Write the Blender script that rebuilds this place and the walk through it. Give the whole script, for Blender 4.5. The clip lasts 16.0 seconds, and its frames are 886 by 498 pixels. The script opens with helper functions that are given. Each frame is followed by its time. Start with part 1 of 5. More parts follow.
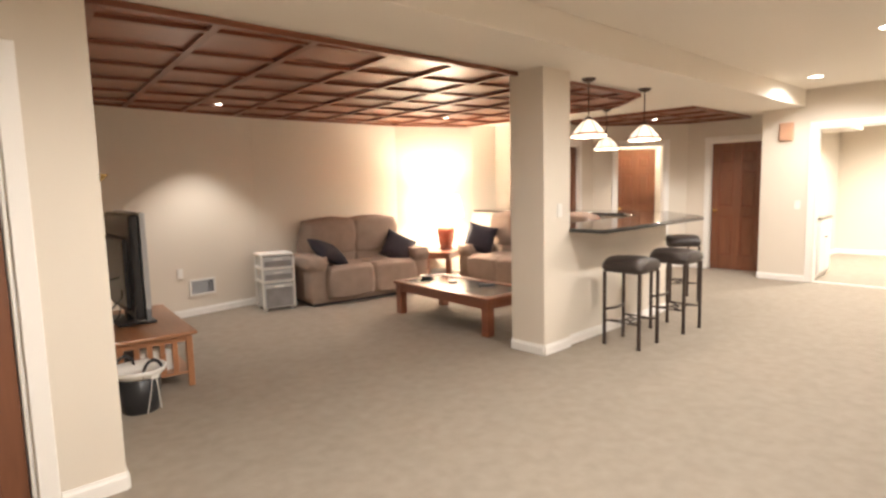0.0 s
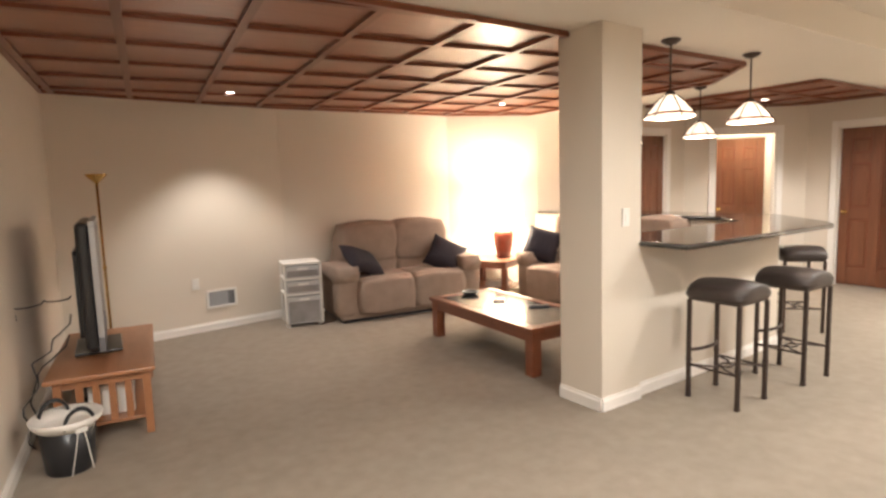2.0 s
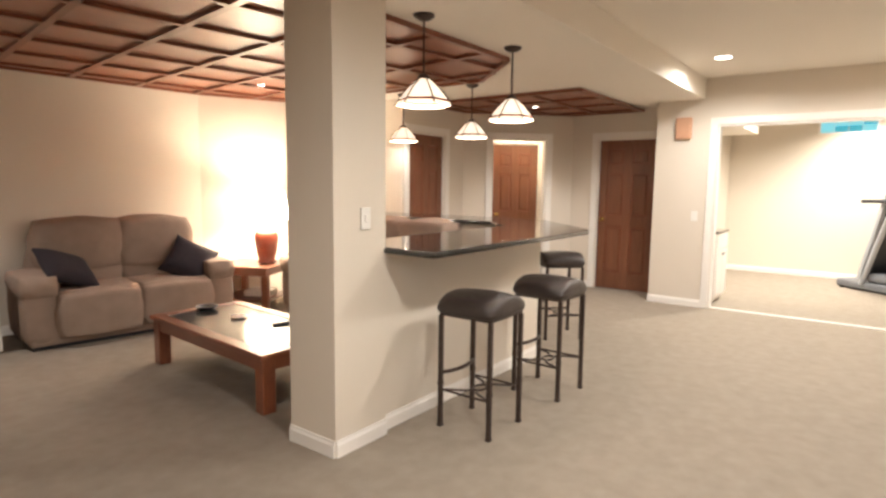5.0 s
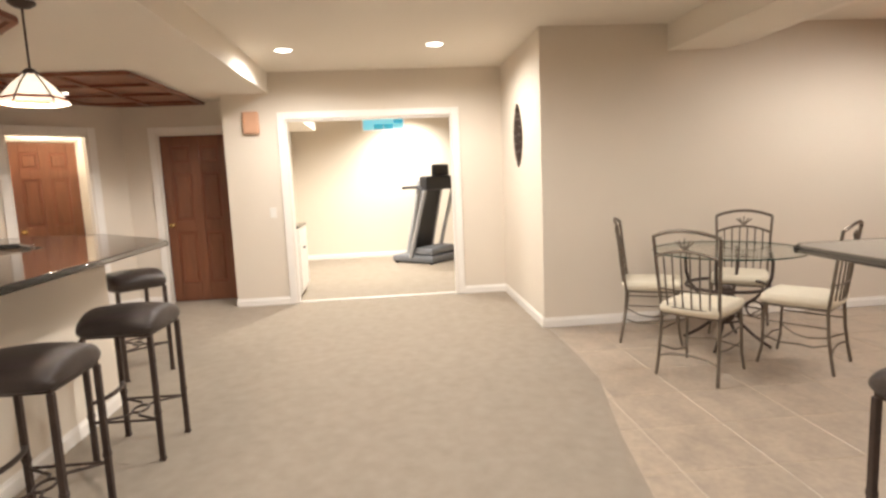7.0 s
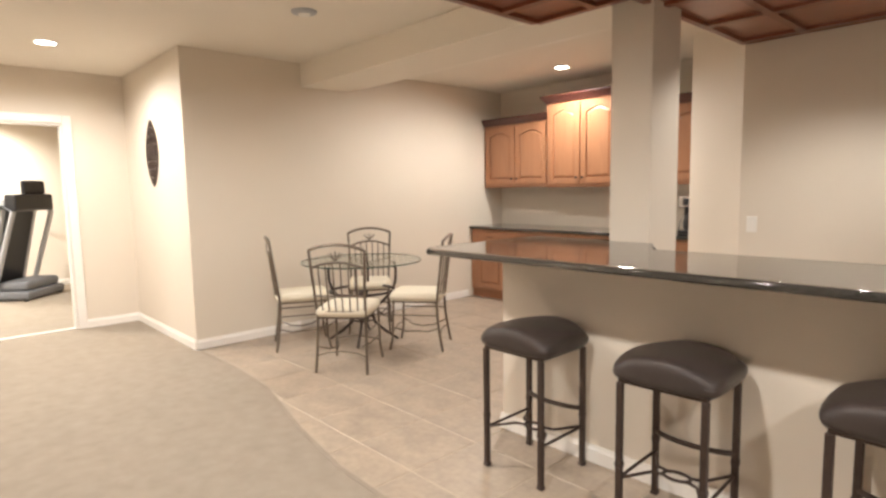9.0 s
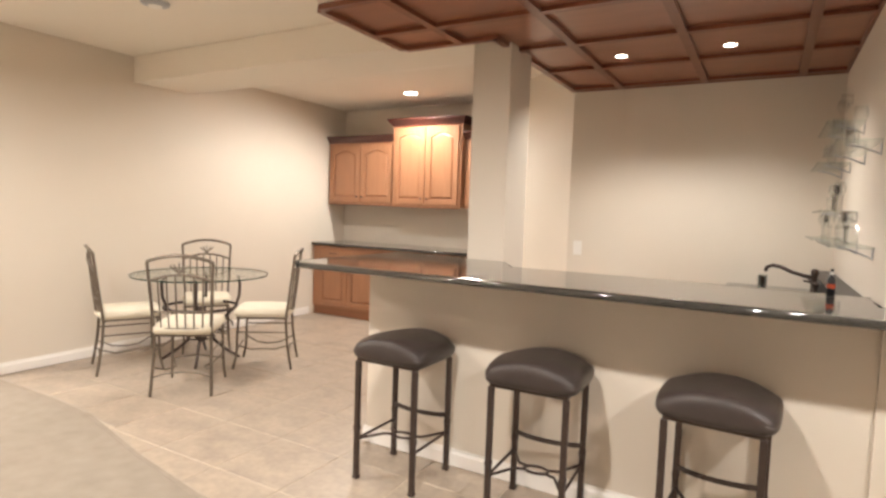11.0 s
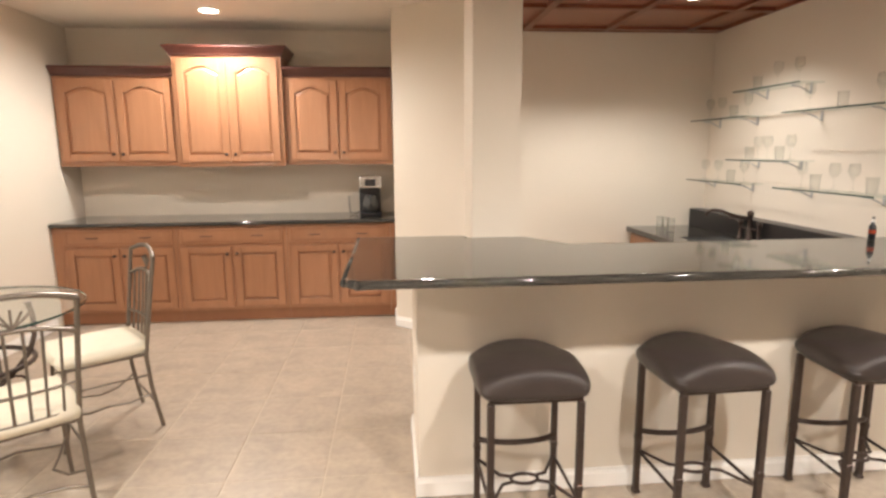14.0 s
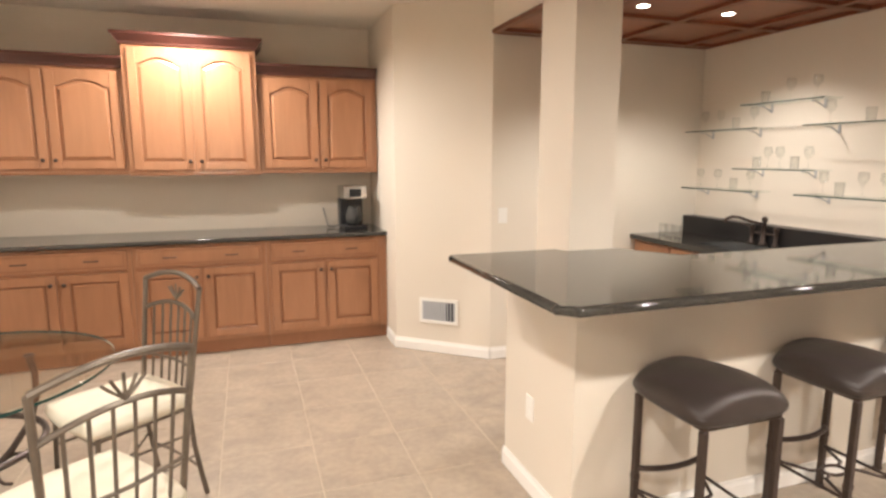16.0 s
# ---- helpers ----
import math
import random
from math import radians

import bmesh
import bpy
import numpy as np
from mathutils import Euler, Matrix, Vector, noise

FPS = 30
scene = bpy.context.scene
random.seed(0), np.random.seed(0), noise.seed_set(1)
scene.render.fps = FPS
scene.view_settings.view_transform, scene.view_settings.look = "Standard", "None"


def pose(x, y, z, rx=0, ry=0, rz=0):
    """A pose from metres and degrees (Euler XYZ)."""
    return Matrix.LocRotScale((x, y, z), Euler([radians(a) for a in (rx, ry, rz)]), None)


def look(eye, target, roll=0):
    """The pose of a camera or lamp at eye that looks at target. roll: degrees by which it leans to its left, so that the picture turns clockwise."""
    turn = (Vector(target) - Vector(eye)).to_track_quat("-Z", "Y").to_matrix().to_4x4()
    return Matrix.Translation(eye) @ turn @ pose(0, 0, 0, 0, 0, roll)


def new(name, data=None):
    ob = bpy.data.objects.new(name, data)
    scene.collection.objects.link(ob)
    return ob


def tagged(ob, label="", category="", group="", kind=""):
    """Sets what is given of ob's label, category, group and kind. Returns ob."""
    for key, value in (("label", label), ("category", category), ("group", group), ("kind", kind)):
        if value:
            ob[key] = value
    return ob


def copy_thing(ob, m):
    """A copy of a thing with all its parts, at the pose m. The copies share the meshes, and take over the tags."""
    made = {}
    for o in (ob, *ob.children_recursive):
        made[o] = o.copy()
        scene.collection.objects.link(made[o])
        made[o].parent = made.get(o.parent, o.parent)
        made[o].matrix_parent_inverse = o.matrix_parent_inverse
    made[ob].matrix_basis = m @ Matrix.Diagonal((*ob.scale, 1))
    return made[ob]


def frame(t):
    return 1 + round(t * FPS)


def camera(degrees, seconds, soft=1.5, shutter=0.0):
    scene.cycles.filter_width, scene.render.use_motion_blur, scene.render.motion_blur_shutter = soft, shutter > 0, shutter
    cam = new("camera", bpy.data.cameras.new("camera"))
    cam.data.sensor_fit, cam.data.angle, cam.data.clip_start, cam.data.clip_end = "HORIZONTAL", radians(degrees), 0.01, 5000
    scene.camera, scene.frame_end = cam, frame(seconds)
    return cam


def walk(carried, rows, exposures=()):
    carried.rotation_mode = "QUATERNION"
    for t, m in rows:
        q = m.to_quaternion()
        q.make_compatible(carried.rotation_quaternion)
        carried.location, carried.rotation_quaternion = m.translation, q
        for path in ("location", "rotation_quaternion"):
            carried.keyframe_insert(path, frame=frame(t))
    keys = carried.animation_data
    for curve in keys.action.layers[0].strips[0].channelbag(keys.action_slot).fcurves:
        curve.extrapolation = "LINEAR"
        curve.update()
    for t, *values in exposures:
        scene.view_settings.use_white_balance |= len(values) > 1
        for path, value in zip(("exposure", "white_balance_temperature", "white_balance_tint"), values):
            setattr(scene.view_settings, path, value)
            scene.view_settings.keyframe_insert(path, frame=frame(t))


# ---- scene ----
cam = camera(75.5, 16.0, soft=2.7, shutter=0.0)
# seconds, eye, yaw, pitch and roll
ROWS = [
    (0, 0.311, 0.096, 1.479, -43.14, -6.40, -1.40),
    (0.5, 0.632, 0.262, 1.483, -41.84, -6.99, -1.71),
    (1, 0.908, 0.389, 1.474, -39.50, -6.99, -1.69),
    (1.5, 1.152, 0.530, 1.484, -36.79, -6.88, -1.93),
    (2, 1.404, 0.645, 1.483, -34.20, -6.49, -1.79),
    (2.5, 1.683, 0.754, 1.484, -32.09, -6.11, -1.86),
    (3, 1.938, 0.906, 1.473, -31.76, -5.79, -1.85),
    (3.2, 2.044, 0.981, 1.465, -32.32, -5.73, -1.64),
    (5.3, 2.301, 0.872, 1.419, -58.84, -6.37, -0.79),
    (5.5, 2.345, 0.894, 1.454, -62.83, -6.36, -2.06),
    (6, 2.491, 1.007, 1.446, -73.32, -7.07, -2.04),
    (6.5, 2.591, 1.092, 1.435, -84.07, -7.51, -2.60),
    (7, 2.678, 1.181, 1.408, -94.89, -7.20, -2.49),
    (7.5, 2.652, 1.283, 1.390, -105.48, -6.90, -2.41),
    (8, 2.566, 1.392, 1.385, -115.38, -6.60, -1.79),
    (8.5, 2.542, 1.471, 1.388, -124.51, -6.41, -1.45),
    (9, 2.497, 1.620, 1.397, -132.74, -6.01, -1.06),
    (9.5, 2.451, 1.758, 1.411, -139.25, -5.67, -0.39),
    (10, 2.425, 1.827, 1.414, -143.56, -5.28, -0.56),
    (10.2, 2.424, 1.855, 1.408, -144.05, -4.22, 0.65),
    (12.3, 3.642, 1.801, 1.357, -166.98, -5.56, 0.65),
    (12.5, 3.821, 1.698, 1.368, -169.24, -6.01, 0.49),
    (13, 4.155, 1.617, 1.400, -174.88, -6.95, 0.12),
    (13.5, 4.460, 1.592, 1.460, -180.28, -8.56, 0.11),
    (14, 4.734, 1.512, 1.518, -185.06, -9.78, -0.41),
    (14.5, 5.020, 1.375, 1.551, -189.43, -10.40, -0.35),
    (15, 5.317, 1.289, 1.552, -193.10, -10.36, -0.16),
    (15.5, 5.577, 1.190, 1.538, -196.14, -9.82, -0.13),
    (16, 5.805, 1.011, 1.519, -198.86, -9.02, -0.05),
]


def aimed(x, y, z, yaw, pitch, roll):
    yaw, pitch = radians(yaw), radians(pitch)
    ahead = Vector((-math.sin(yaw) * math.cos(pitch), math.cos(yaw) * math.cos(pitch), math.sin(pitch)))
    return look((x, y, z), Vector((x, y, z)) + ahead * 2, roll)


walk(cam, [(t, aimed(*row)) for t, *row in ROWS],
     [(0, -0.05), (3.2, -0.06), (5.5, -0.42), (7.5, -0.40), (8.5, -0.30), (10, -0.03), (12.5, 0.08), (16, 0.18)])

# ---- world: a dim overcast day outside, seen only through the small exercise-room window ----
world = bpy.data.worlds.new("world")
scene.world = world
world.use_nodes = True
_sky = world.node_tree.nodes.new("ShaderNodeTexSky")
_sky.sky_type, _sky.sun_disc, _sky.sun_elevation, _sky.sun_rotation = "NISHITA", False, radians(35), radians(60)
world.node_tree.links.new(_sky.outputs[0], world.node_tree.nodes["Background"].inputs[0])
world.node_tree.nodes["Background"].inputs[1].default_value = 0.12
scene.view_settings.exposure = 0.0

CEIL, LOW = 2.65, 2.42      # main ceiling; soffits and timber ceilings
WARM = (1.0, 0.95, 0.89)


def spot(name, x, y, z, power, size=0.06, cone=130, blend=0.8, color=WARM, aim=(0, 0)):
    d = bpy.data.lights.new(name, "SPOT")
    d.energy, d.color, d.shadow_soft_size, d.spot_size, d.spot_blend = power, color, size, radians(cone), blend
    ob = new(name, d)
    ob.matrix_world = look((x, y, z), (x + aim[0], y + aim[1], z - 1))
    return ob


def bulb(name, x, y, z, power, size=0.05, color=WARM):
    d = bpy.data.lights.new(name, "POINT")
    d.energy, d.color, d.shadow_soft_size = power, color, size
    ob = new(name, d)
    ob.location = (x, y, z)
    return ob


# the two at x 1.2 are unseen, added to brighten the near walls
DOWN = [(8.35, 2.12), (8.25, 0.70), (6.18, 1.07), (6.18, -3.54), (3.6, 1.07), (1.2, 1.07), (1.2, -0.0), (6.20, -2.50)]
POWER = (178, 172, 185, 165, 195, 205, 145, 80)
for (x, y), p in zip(DOWN, POWER):
    spot("downlight_lamp", x, y, CEIL - 0.03, p, cone=170, blend=0.6, aim=(0.05, 0.22) if y == -3.54 else (0, 0))
MINI = [(2.90, 6.34), (5.95, 5.98), (3.54, -1.97), (2.91, -1.96), (8.9, 4.4)]
for (x, y), p in zip(MINI, (115, 72, 40, 45, 60)):
    spot("mini_spot_lamp", x, y, LOW - 0.04, p, size=0.03, cone=126 if y < 0 else 95, blend=0.6)
PEND = [(5.02, 3.10), (6.02, 3.07), (7.17, 4.20), (7.27, 5.20)]
for x, y in PEND:
    bulb("pendant_bulb", x, y, 1.93, 20, 0.05)
bulb("table_lamp_bulb", 6.24, 6.35, 1.17, 170, 0.08, (1.0, 0.86, 0.68))
# two unseen lamps, added to brighten the exercise room
spot("exercise_fill", 11.2, 1.6, CEIL - 0.03, 560, cone=158, color=(1, 0.95, 0.86))
spot("exercise_fill", 12.6, 0.9, CEIL - 0.03, 400, cone=150, color=(1, 0.95, 0.86))
bulb("vestibule_bulb", 10.1, 5.35, 2.25, 75, 0.08, (1.0, 0.86, 0.66))


# ---- materials ----
def mat(name, color, rough=0.6, metal=0.0, scale=8.0, vary=0.08, bump=0.0, bscale=200.0, spec=0.5, trans=0.0, coat=0.0, ior=1.45):
    """A surface with broad colour variation and fine relief."""
    m = bpy.data.materials.new(name)
    m.use_nodes = True
    nt = m.node_tree
    b = nt.nodes["Principled BSDF"]
    b.inputs["Roughness"].default_value, b.inputs["Metallic"].default_value = rough, metal
    b.inputs["Specular IOR Level"].default_value, b.inputs["Transmission Weight"].default_value = spec, trans
    b.inputs["Coat Weight"].default_value, b.inputs["IOR"].default_value = coat, ior
    b.inputs["Coat Roughness"].default_value = 0.08
    co = nt.nodes.new("ShaderNodeTexCoord")
    n = nt.nodes.new("ShaderNodeTexNoise")
    n.inputs["Scale"].default_value, n.inputs["Detail"].default_value = scale, 5.0
    oi = nt.nodes.new("ShaderNodeObjectInfo")
    sh = nt.nodes.new("ShaderNodeVectorMath")
    sh.operation = "MULTIPLY_ADD"
    nt.links.new(oi.outputs["Random"], sh.inputs[0])
    sh.inputs[1].default_value = (9.0, 7.0, 5.0)
    nt.links.new(co.outputs["Object"], sh.inputs[2])
    nt.links.new(sh.outputs[0], n.inputs["Vector"])
    r = nt.nodes.new("ShaderNodeMix")
    r.data_type = "RGBA"
    r.inputs[6].default_value = (*[c * (1 - vary) for c in color], 1)
    r.inputs[7].default_value = (*[min(1, c * (1 + vary)) for c in color], 1)
    nt.links.new(n.outputs["Fac"], r.inputs[0])
    nt.links.new(r.outputs[2], b.inputs["Base Color"])
    if bump:
        n2 = nt.nodes.new("ShaderNodeTexNoise")
        n2.inputs["Scale"].default_value, n2.inputs["Detail"].default_value = bscale, 3.0
        nt.links.new(co.outputs["Object"], n2.inputs["Vector"])
        bp = nt.nodes.new("ShaderNodeBump")
        bp.inputs["Strength"].default_value, bp.inputs["Distance"].default_value = bump, 0.01
        nt.links.new(n2.outputs["Fac"], bp.inputs["Height"])
        nt.links.new(bp.outputs["Normal"], b.inputs["Normal"])
    return m


def thin_glass(name, tint, gloss=1.0):
    """Clear glass too thin to bend what is seen through it."""
    m = bpy.data.materials.new(name)
    m.use_nodes = True
    nt = m.node_tree
    nt.nodes.remove(nt.nodes["Principled BSDF"])
    tr, gl = nt.nodes.new("ShaderNodeBsdfTransparent"), nt.nodes.new("ShaderNodeBsdfGlossy")
    tr.inputs["Color"].default_value, gl.inputs["Roughness"].default_value = (*tint, 1), 0.03
    fr, mx = nt.nodes.new("ShaderNodeLayerWeight"), nt.nodes.new("ShaderNodeMixShader")
    fr.inputs["Blend"].default_value = 0.06 * gloss
    nt.links.new(fr.outputs[1], mx.inputs[0])
    nt.links.new(tr.outputs[0], mx.inputs[1])
    nt.links.new(gl.outputs[0], mx.inputs[2])
    nt.links.new(mx.outputs[0], nt.nodes["Material Output"].inputs["Surface"])
    return m


def stone_tile(name):
    """Beige ceramic with cloudy patches, streaks and small pits; every tile differs."""
    m = bpy.data.materials.new(name)
    m.use_nodes = True
    nt = m.node_tree
    b = nt.nodes["Principled BSDF"]
    b.inputs["Roughness"].default_value = 0.42
    co, oi, sh = nt.nodes.new("ShaderNodeTexCoord"), nt.nodes.new("ShaderNodeObjectInfo"), nt.nodes.new("ShaderNodeVectorMath")
    sh.operation = "MULTIPLY_ADD"
    sh.inputs[1].default_value = (31.0, 17.0, 5.0)
    nt.links.new(oi.outputs["Random"], sh.inputs[0])
    nt.links.new(co.outputs["Object"], sh.inputs[2])
    mp = nt.nodes.new("ShaderNodeMapping")
    mp.inputs["Scale"].default_value = (1.0, 1.35, 1.0)
    nt.links.new(sh.outputs[0], mp.inputs["Vector"])
    n1, n2 = nt.nodes.new("ShaderNodeTexNoise"), nt.nodes.new("ShaderNodeTexNoise")
    n1.inputs["Scale"].default_value, n1.inputs["Detail"].default_value, n1.inputs["Distortion"].default_value = 4.6, 5.0, 0.5
    n2.inputs["Scale"].default_value, n2.inputs["Detail"].default_value = 28.0, 4.0
    nt.links.new(mp.outputs[0], n1.inputs["Vector"])
    nt.links.new(sh.outputs[0], n2.inputs["Vector"])
    r = nt.nodes.new("ShaderNodeValToRGB")
    e = r.color_ramp.elements
    e[0].position, e[0].color = 0.28, (0.40, 0.325, 0.255, 1)
    e[1].position, e[1].color = 0.70, (0.525, 0.425, 0.325, 1)
    q = e.new(0.50)
    q.color = (0.47, 0.38, 0.295, 1)
    nt.links.new(n1.outputs["Fac"], r.inputs[0])
    x = nt.nodes.new("ShaderNodeMix")
    x.data_type, x.blend_type = "RGBA", "MULTIPLY"
    x.inputs[0].default_value = 0.35
    nt.links.new(r.outputs[0], x.inputs[6])
    nt.links.new(n2.outputs["Fac"], x.inputs[7])
    nt.links.new(x.outputs[2], b.inputs["Base Color"])
    bp = nt.nodes.new("ShaderNodeBump")
    bp.inputs["Strength"].default_value, bp.inputs["Distance"].default_value = 0.25, 0.003
    nt.links.new(n2.outputs["Fac"], bp.inputs["Height"])
    nt.links.new(bp.outputs["Normal"], b.inputs["Normal"])
    return m


def glow(name, color, strength):
    m = bpy.data.materials.new(name)
    m.use_nodes = True
    b = m.node_tree.nodes["Principled BSDF"]
    b.inputs["Base Color"].default_value = (*color, 1)
    b.inputs["Emission Color"].default_value = (*color, 1)
    b.inputs["Emission Strength"].default_value = strength
    return m


def wood(name, dark, light, rough=0.35, scale=3.0, stretch=(1, 1, 9), coat=0.0, bump=0.05):
    """Timber with grain that runs across the stretched axes."""
    m = bpy.data.materials.new(name)
    m.use_nodes = True
    nt = m.node_tree
    b = nt.nodes["Principled BSDF"]
    b.inputs["Roughness"].default_value, b.inputs["Coat Weight"].default_value, b.inputs["Coat Roughness"].default_value = rough, coat, 0.15
    co = nt.nodes.new("ShaderNodeTexCoord")
    mp = nt.nodes.new("ShaderNodeMapping")
    mp.inputs["Scale"].default_value = stretch
    oi = nt.nodes.new("ShaderNodeObjectInfo")
    ad = nt.nodes.new("ShaderNodeVectorMath")
    ad.operation = "ADD"
    nt.links.new(co.outputs["Object"], mp.inputs["Vector"])
    nt.links.new(mp.outputs[0], ad.inputs[0])
    nt.links.new(oi.outputs["Random"], ad.inputs[1])
    n = nt.nodes.new("ShaderNodeTexNoise")
    n.inputs["Scale"].default_value, n.inputs["Detail"].default_value, n.inputs["Distortion"].default_value = scale, 6.0, 0.6
    nt.links.new(ad.outputs[0], n.inputs["Vector"])
    r = nt.nodes.new("ShaderNodeMix")
    r.data_type = "RGBA"
    r.inputs[6].default_value, r.inputs[7].default_value = (*dark, 1), (*light, 1)
    nt.links.new(n.outputs["Fac"], r.inputs[0])
    nt.links.new(r.outputs[2], b.inputs["Base Color"])
    bp = nt.nodes.new("ShaderNodeBump")
    bp.inputs["Strength"].default_value, bp.inputs["Distance"].default_value = bump, 0.005
    nt.links.new(n.outputs["Fac"], bp.inputs["Height"])
    nt.links.new(bp.outputs["Normal"], b.inputs["Normal"])
    return m


M_WALL = mat("wall_paint", (0.70, 0.625, 0.53), 0.62, vary=0.03, scale=1.5, bump=0.15, bscale=260)
M_CEIL = mat("ceiling_paint", (0.80, 0.74, 0.65), 0.8, vary=0.03, scale=1.2, bump=0.2, bscale=180)
M_TRIM = mat("white_trim_paint", (0.84, 0.80, 0.75), 0.32, vary=0.02)
M_CARPET = mat("carpet", (0.350, 0.296, 0.240), 0.95, vary=0.17, scale=11, bump=0.9, bscale=150, spec=0.1)
M_TILE = stone_tile("floor_tile")
M_GROUT = mat("grout", (0.50, 0.415, 0.325), 0.9, vary=0.1, scale=30)
M_GRANITE = mat("dark_granite", (0.036, 0.033, 0.029), 0.07, vary=0.7, scale=90, spec=0.6, coat=0.3)
M_PANEL = wood("mahogany_panel", (0.24, 0.085, 0.045), (0.36, 0.14, 0.075), 0.28, 3.0, (1, 6, 1), coat=0.25)
M_BATTEN = wood("mahogany_batten", (0.15, 0.045, 0.022), (0.24, 0.08, 0.04), 0.32, 3.0, (1, 6, 1), coat=0.2)
M_DOOR = wood("stained_door_wood", (0.125, 0.046, 0.024), (0.255, 0.10, 0.049), 0.35, 2.5, (9, 9, 1), coat=0.15)
M_MAPLE = wood("maple_cabinet_wood", (0.285, 0.128, 0.063), (0.435, 0.207, 0.108), 0.33, 2.4, (7, 7, 1), coat=0.2)
M_MAPLED = wood("maple_groove_glaze", (0.23, 0.095, 0.045), (0.30, 0.13, 0.06), 0.4, 2.0, (7, 7, 1))
M_CROWN = wood("dark_cherry_moulding", (0.055, 0.016, 0.012), (0.10, 0.03, 0.02), 0.35, 3.0, (1, 7, 7), coat=0.2)
M_TABLE = wood("red_brown_table_wood", (0.17, 0.055, 0.03), (0.29, 0.10, 0.05), 0.3, 3.0, (6, 1, 6), coat=0.3)
M_OAK = wood("honey_oak_wood", (0.29, 0.12, 0.055), (0.43, 0.20, 0.095), 0.38, 3.0, (8, 1, 8), coat=0.15)
M_IRON = mat("dark_bronze_iron", (0.07, 0.05, 0.042), 0.42, metal=0.6, vary=0.25, scale=30)
M_PEWTER = mat("antique_pewter_metal", (0.18, 0.148, 0.118), 0.42, metal=0.7, vary=0.25, scale=30)
M_LEATHER = mat("dark_brown_leather", (0.042, 0.031, 0.027), 0.36, vary=0.25, scale=12, bump=0.25, bscale=260)
M_CUSHION = mat("cream_fabric", (0.72, 0.65, 0.52), 0.9, vary=0.08, scale=14, bump=0.3, bscale=380)
M_SOFA = mat("taupe_plush", (0.33, 0.245, 0.195), 0.92, vary=0.2, scale=7, bump=0.5, bscale=160, spec=0.2)
M_PILLOW = mat("black_brown_fabric", (0.026, 0.020, 0.027), 0.9, vary=0.3, scale=30, bump=0.3)
M_BLACK = mat("black_plastic", (0.02, 0.02, 0.022), 0.3, vary=0.1)
M_SCREEN = mat("dark_screen_glass", (0.06, 0.058, 0.055), 0.16, vary=0.05)
M_SILVER = mat("silver_plastic", (0.42, 0.42, 0.43), 0.35, metal=0.4, vary=0.05)
M_BRASS = mat("polished_brass", (0.62, 0.42, 0.16), 0.22, metal=1.0, vary=0.08)
M_PLASTIC = mat("cloudy_plastic", (0.50, 0.49, 0.48), 0.3, vary=0.1)
M_CLOUD = mat("smoky_clear_plastic", (0.27, 0.255, 0.25), 0.22, vary=0.35, scale=9)
M_WHITE = mat("white_plastic", (0.8, 0.77, 0.72), 0.4, vary=0.02)
M_GREY = mat("grey_plastic", (0.16, 0.165, 0.18), 0.45, vary=0.1)
M_LGREY = mat("pale_grey_paint", (0.42, 0.43, 0.45), 0.4, vary=0.05)
M_VASE = mat("red_brown_ceramic", (0.22, 0.055, 0.035), 0.25, vary=0.3, scale=14, coat=0.4)
M_CHIME = mat("orange_brown_wood", (0.58, 0.33, 0.21), 0.5, vary=0.08)
M_STEEL = mat("brushed_steel", (0.6, 0.6, 0.6), 0.25, metal=1.0, vary=0.05)
M_GLASS = thin_glass("clear_glass", (0.95, 0.98, 0.965), 1.6)
M_DRINK = thin_glass("clear_drinking_glass", (0.982, 0.988, 0.984), 1.5)
M_FROST = thin_glass("frosted_glass_block", (0.55, 0.78, 0.80), 2.0)
M_EDGE = mat("polished_glass_edge", (0.014, 0.055, 0.048), 0.12, vary=0.1, trans=0.1)
M_LAMPGLASS = glow("lit_lamp_glass", (1.0, 0.84, 0.66), 1.5)
M_SHADE = glow("lit_lampshade_fabric", (1.0, 0.86, 0.66), 22.0)
M_BULB = glow("downlight_lens", (1.0, 0.92, 0.8), 14.0)
M_AMBER = mat("amber_glass_band", (0.33, 0.06, 0.03), 0.2, vary=0.2)
M_SPLASH = mat("honed_black_stone", (0.014, 0.012, 0.012), 0.34, vary=0.4, scale=60)
M_DUCT_SHADE = mat("painted_duct_shade", (0.02, 0.018, 0.016), 0.9)


# ---- geometry helpers ----
def mesh_of(bm, name, material, smooth=False):
    me = bpy.data.meshes.new(name)
    bmesh.ops.recalc_face_normals(bm, faces=bm.faces)
    bm.to_mesh(me)
    bm.free()
    for m in (material if isinstance(material, (list, tuple)) else [material]):
        me.materials.append(m)
    if smooth:
        for p in me.polygons:
            p.use_smooth = True
    return me


def part(name, bm, material, parent=None, label="", smooth=False, m=None):
    ob = new(name, mesh_of(bm, name, material, smooth))
    if parent:
        ob.parent = parent
    if m is not None:
        ob.matrix_basis = m
    if label:
        ob["label"] = label
    return ob


def holder(name, label, category, group="", m=None):
    ob = tagged(new(name), label, category, group)
    if m is not None:
        ob.matrix_basis = m
    return ob


def box(x0, y0, z0, x1, y1, z1, bev=0.0, bm=None, seg=2):
    bm = bm or bmesh.new()
    b2 = bmesh.new()
    bmesh.ops.create_cube(b2, size=1)
    for v in b2.verts:
        v.co = ((x0 + x1) / 2 + v.co.x * (x1 - x0), (y0 + y1) / 2 + v.co.y * (y1 - y0), (z0 + z1) / 2 + v.co.z * (z1 - z0))
    if bev:
        bmesh.ops.bevel(b2, geom=b2.edges[:], offset=bev, segments=seg, affect="EDGES", profile=0.5)
    return join(bm, b2)


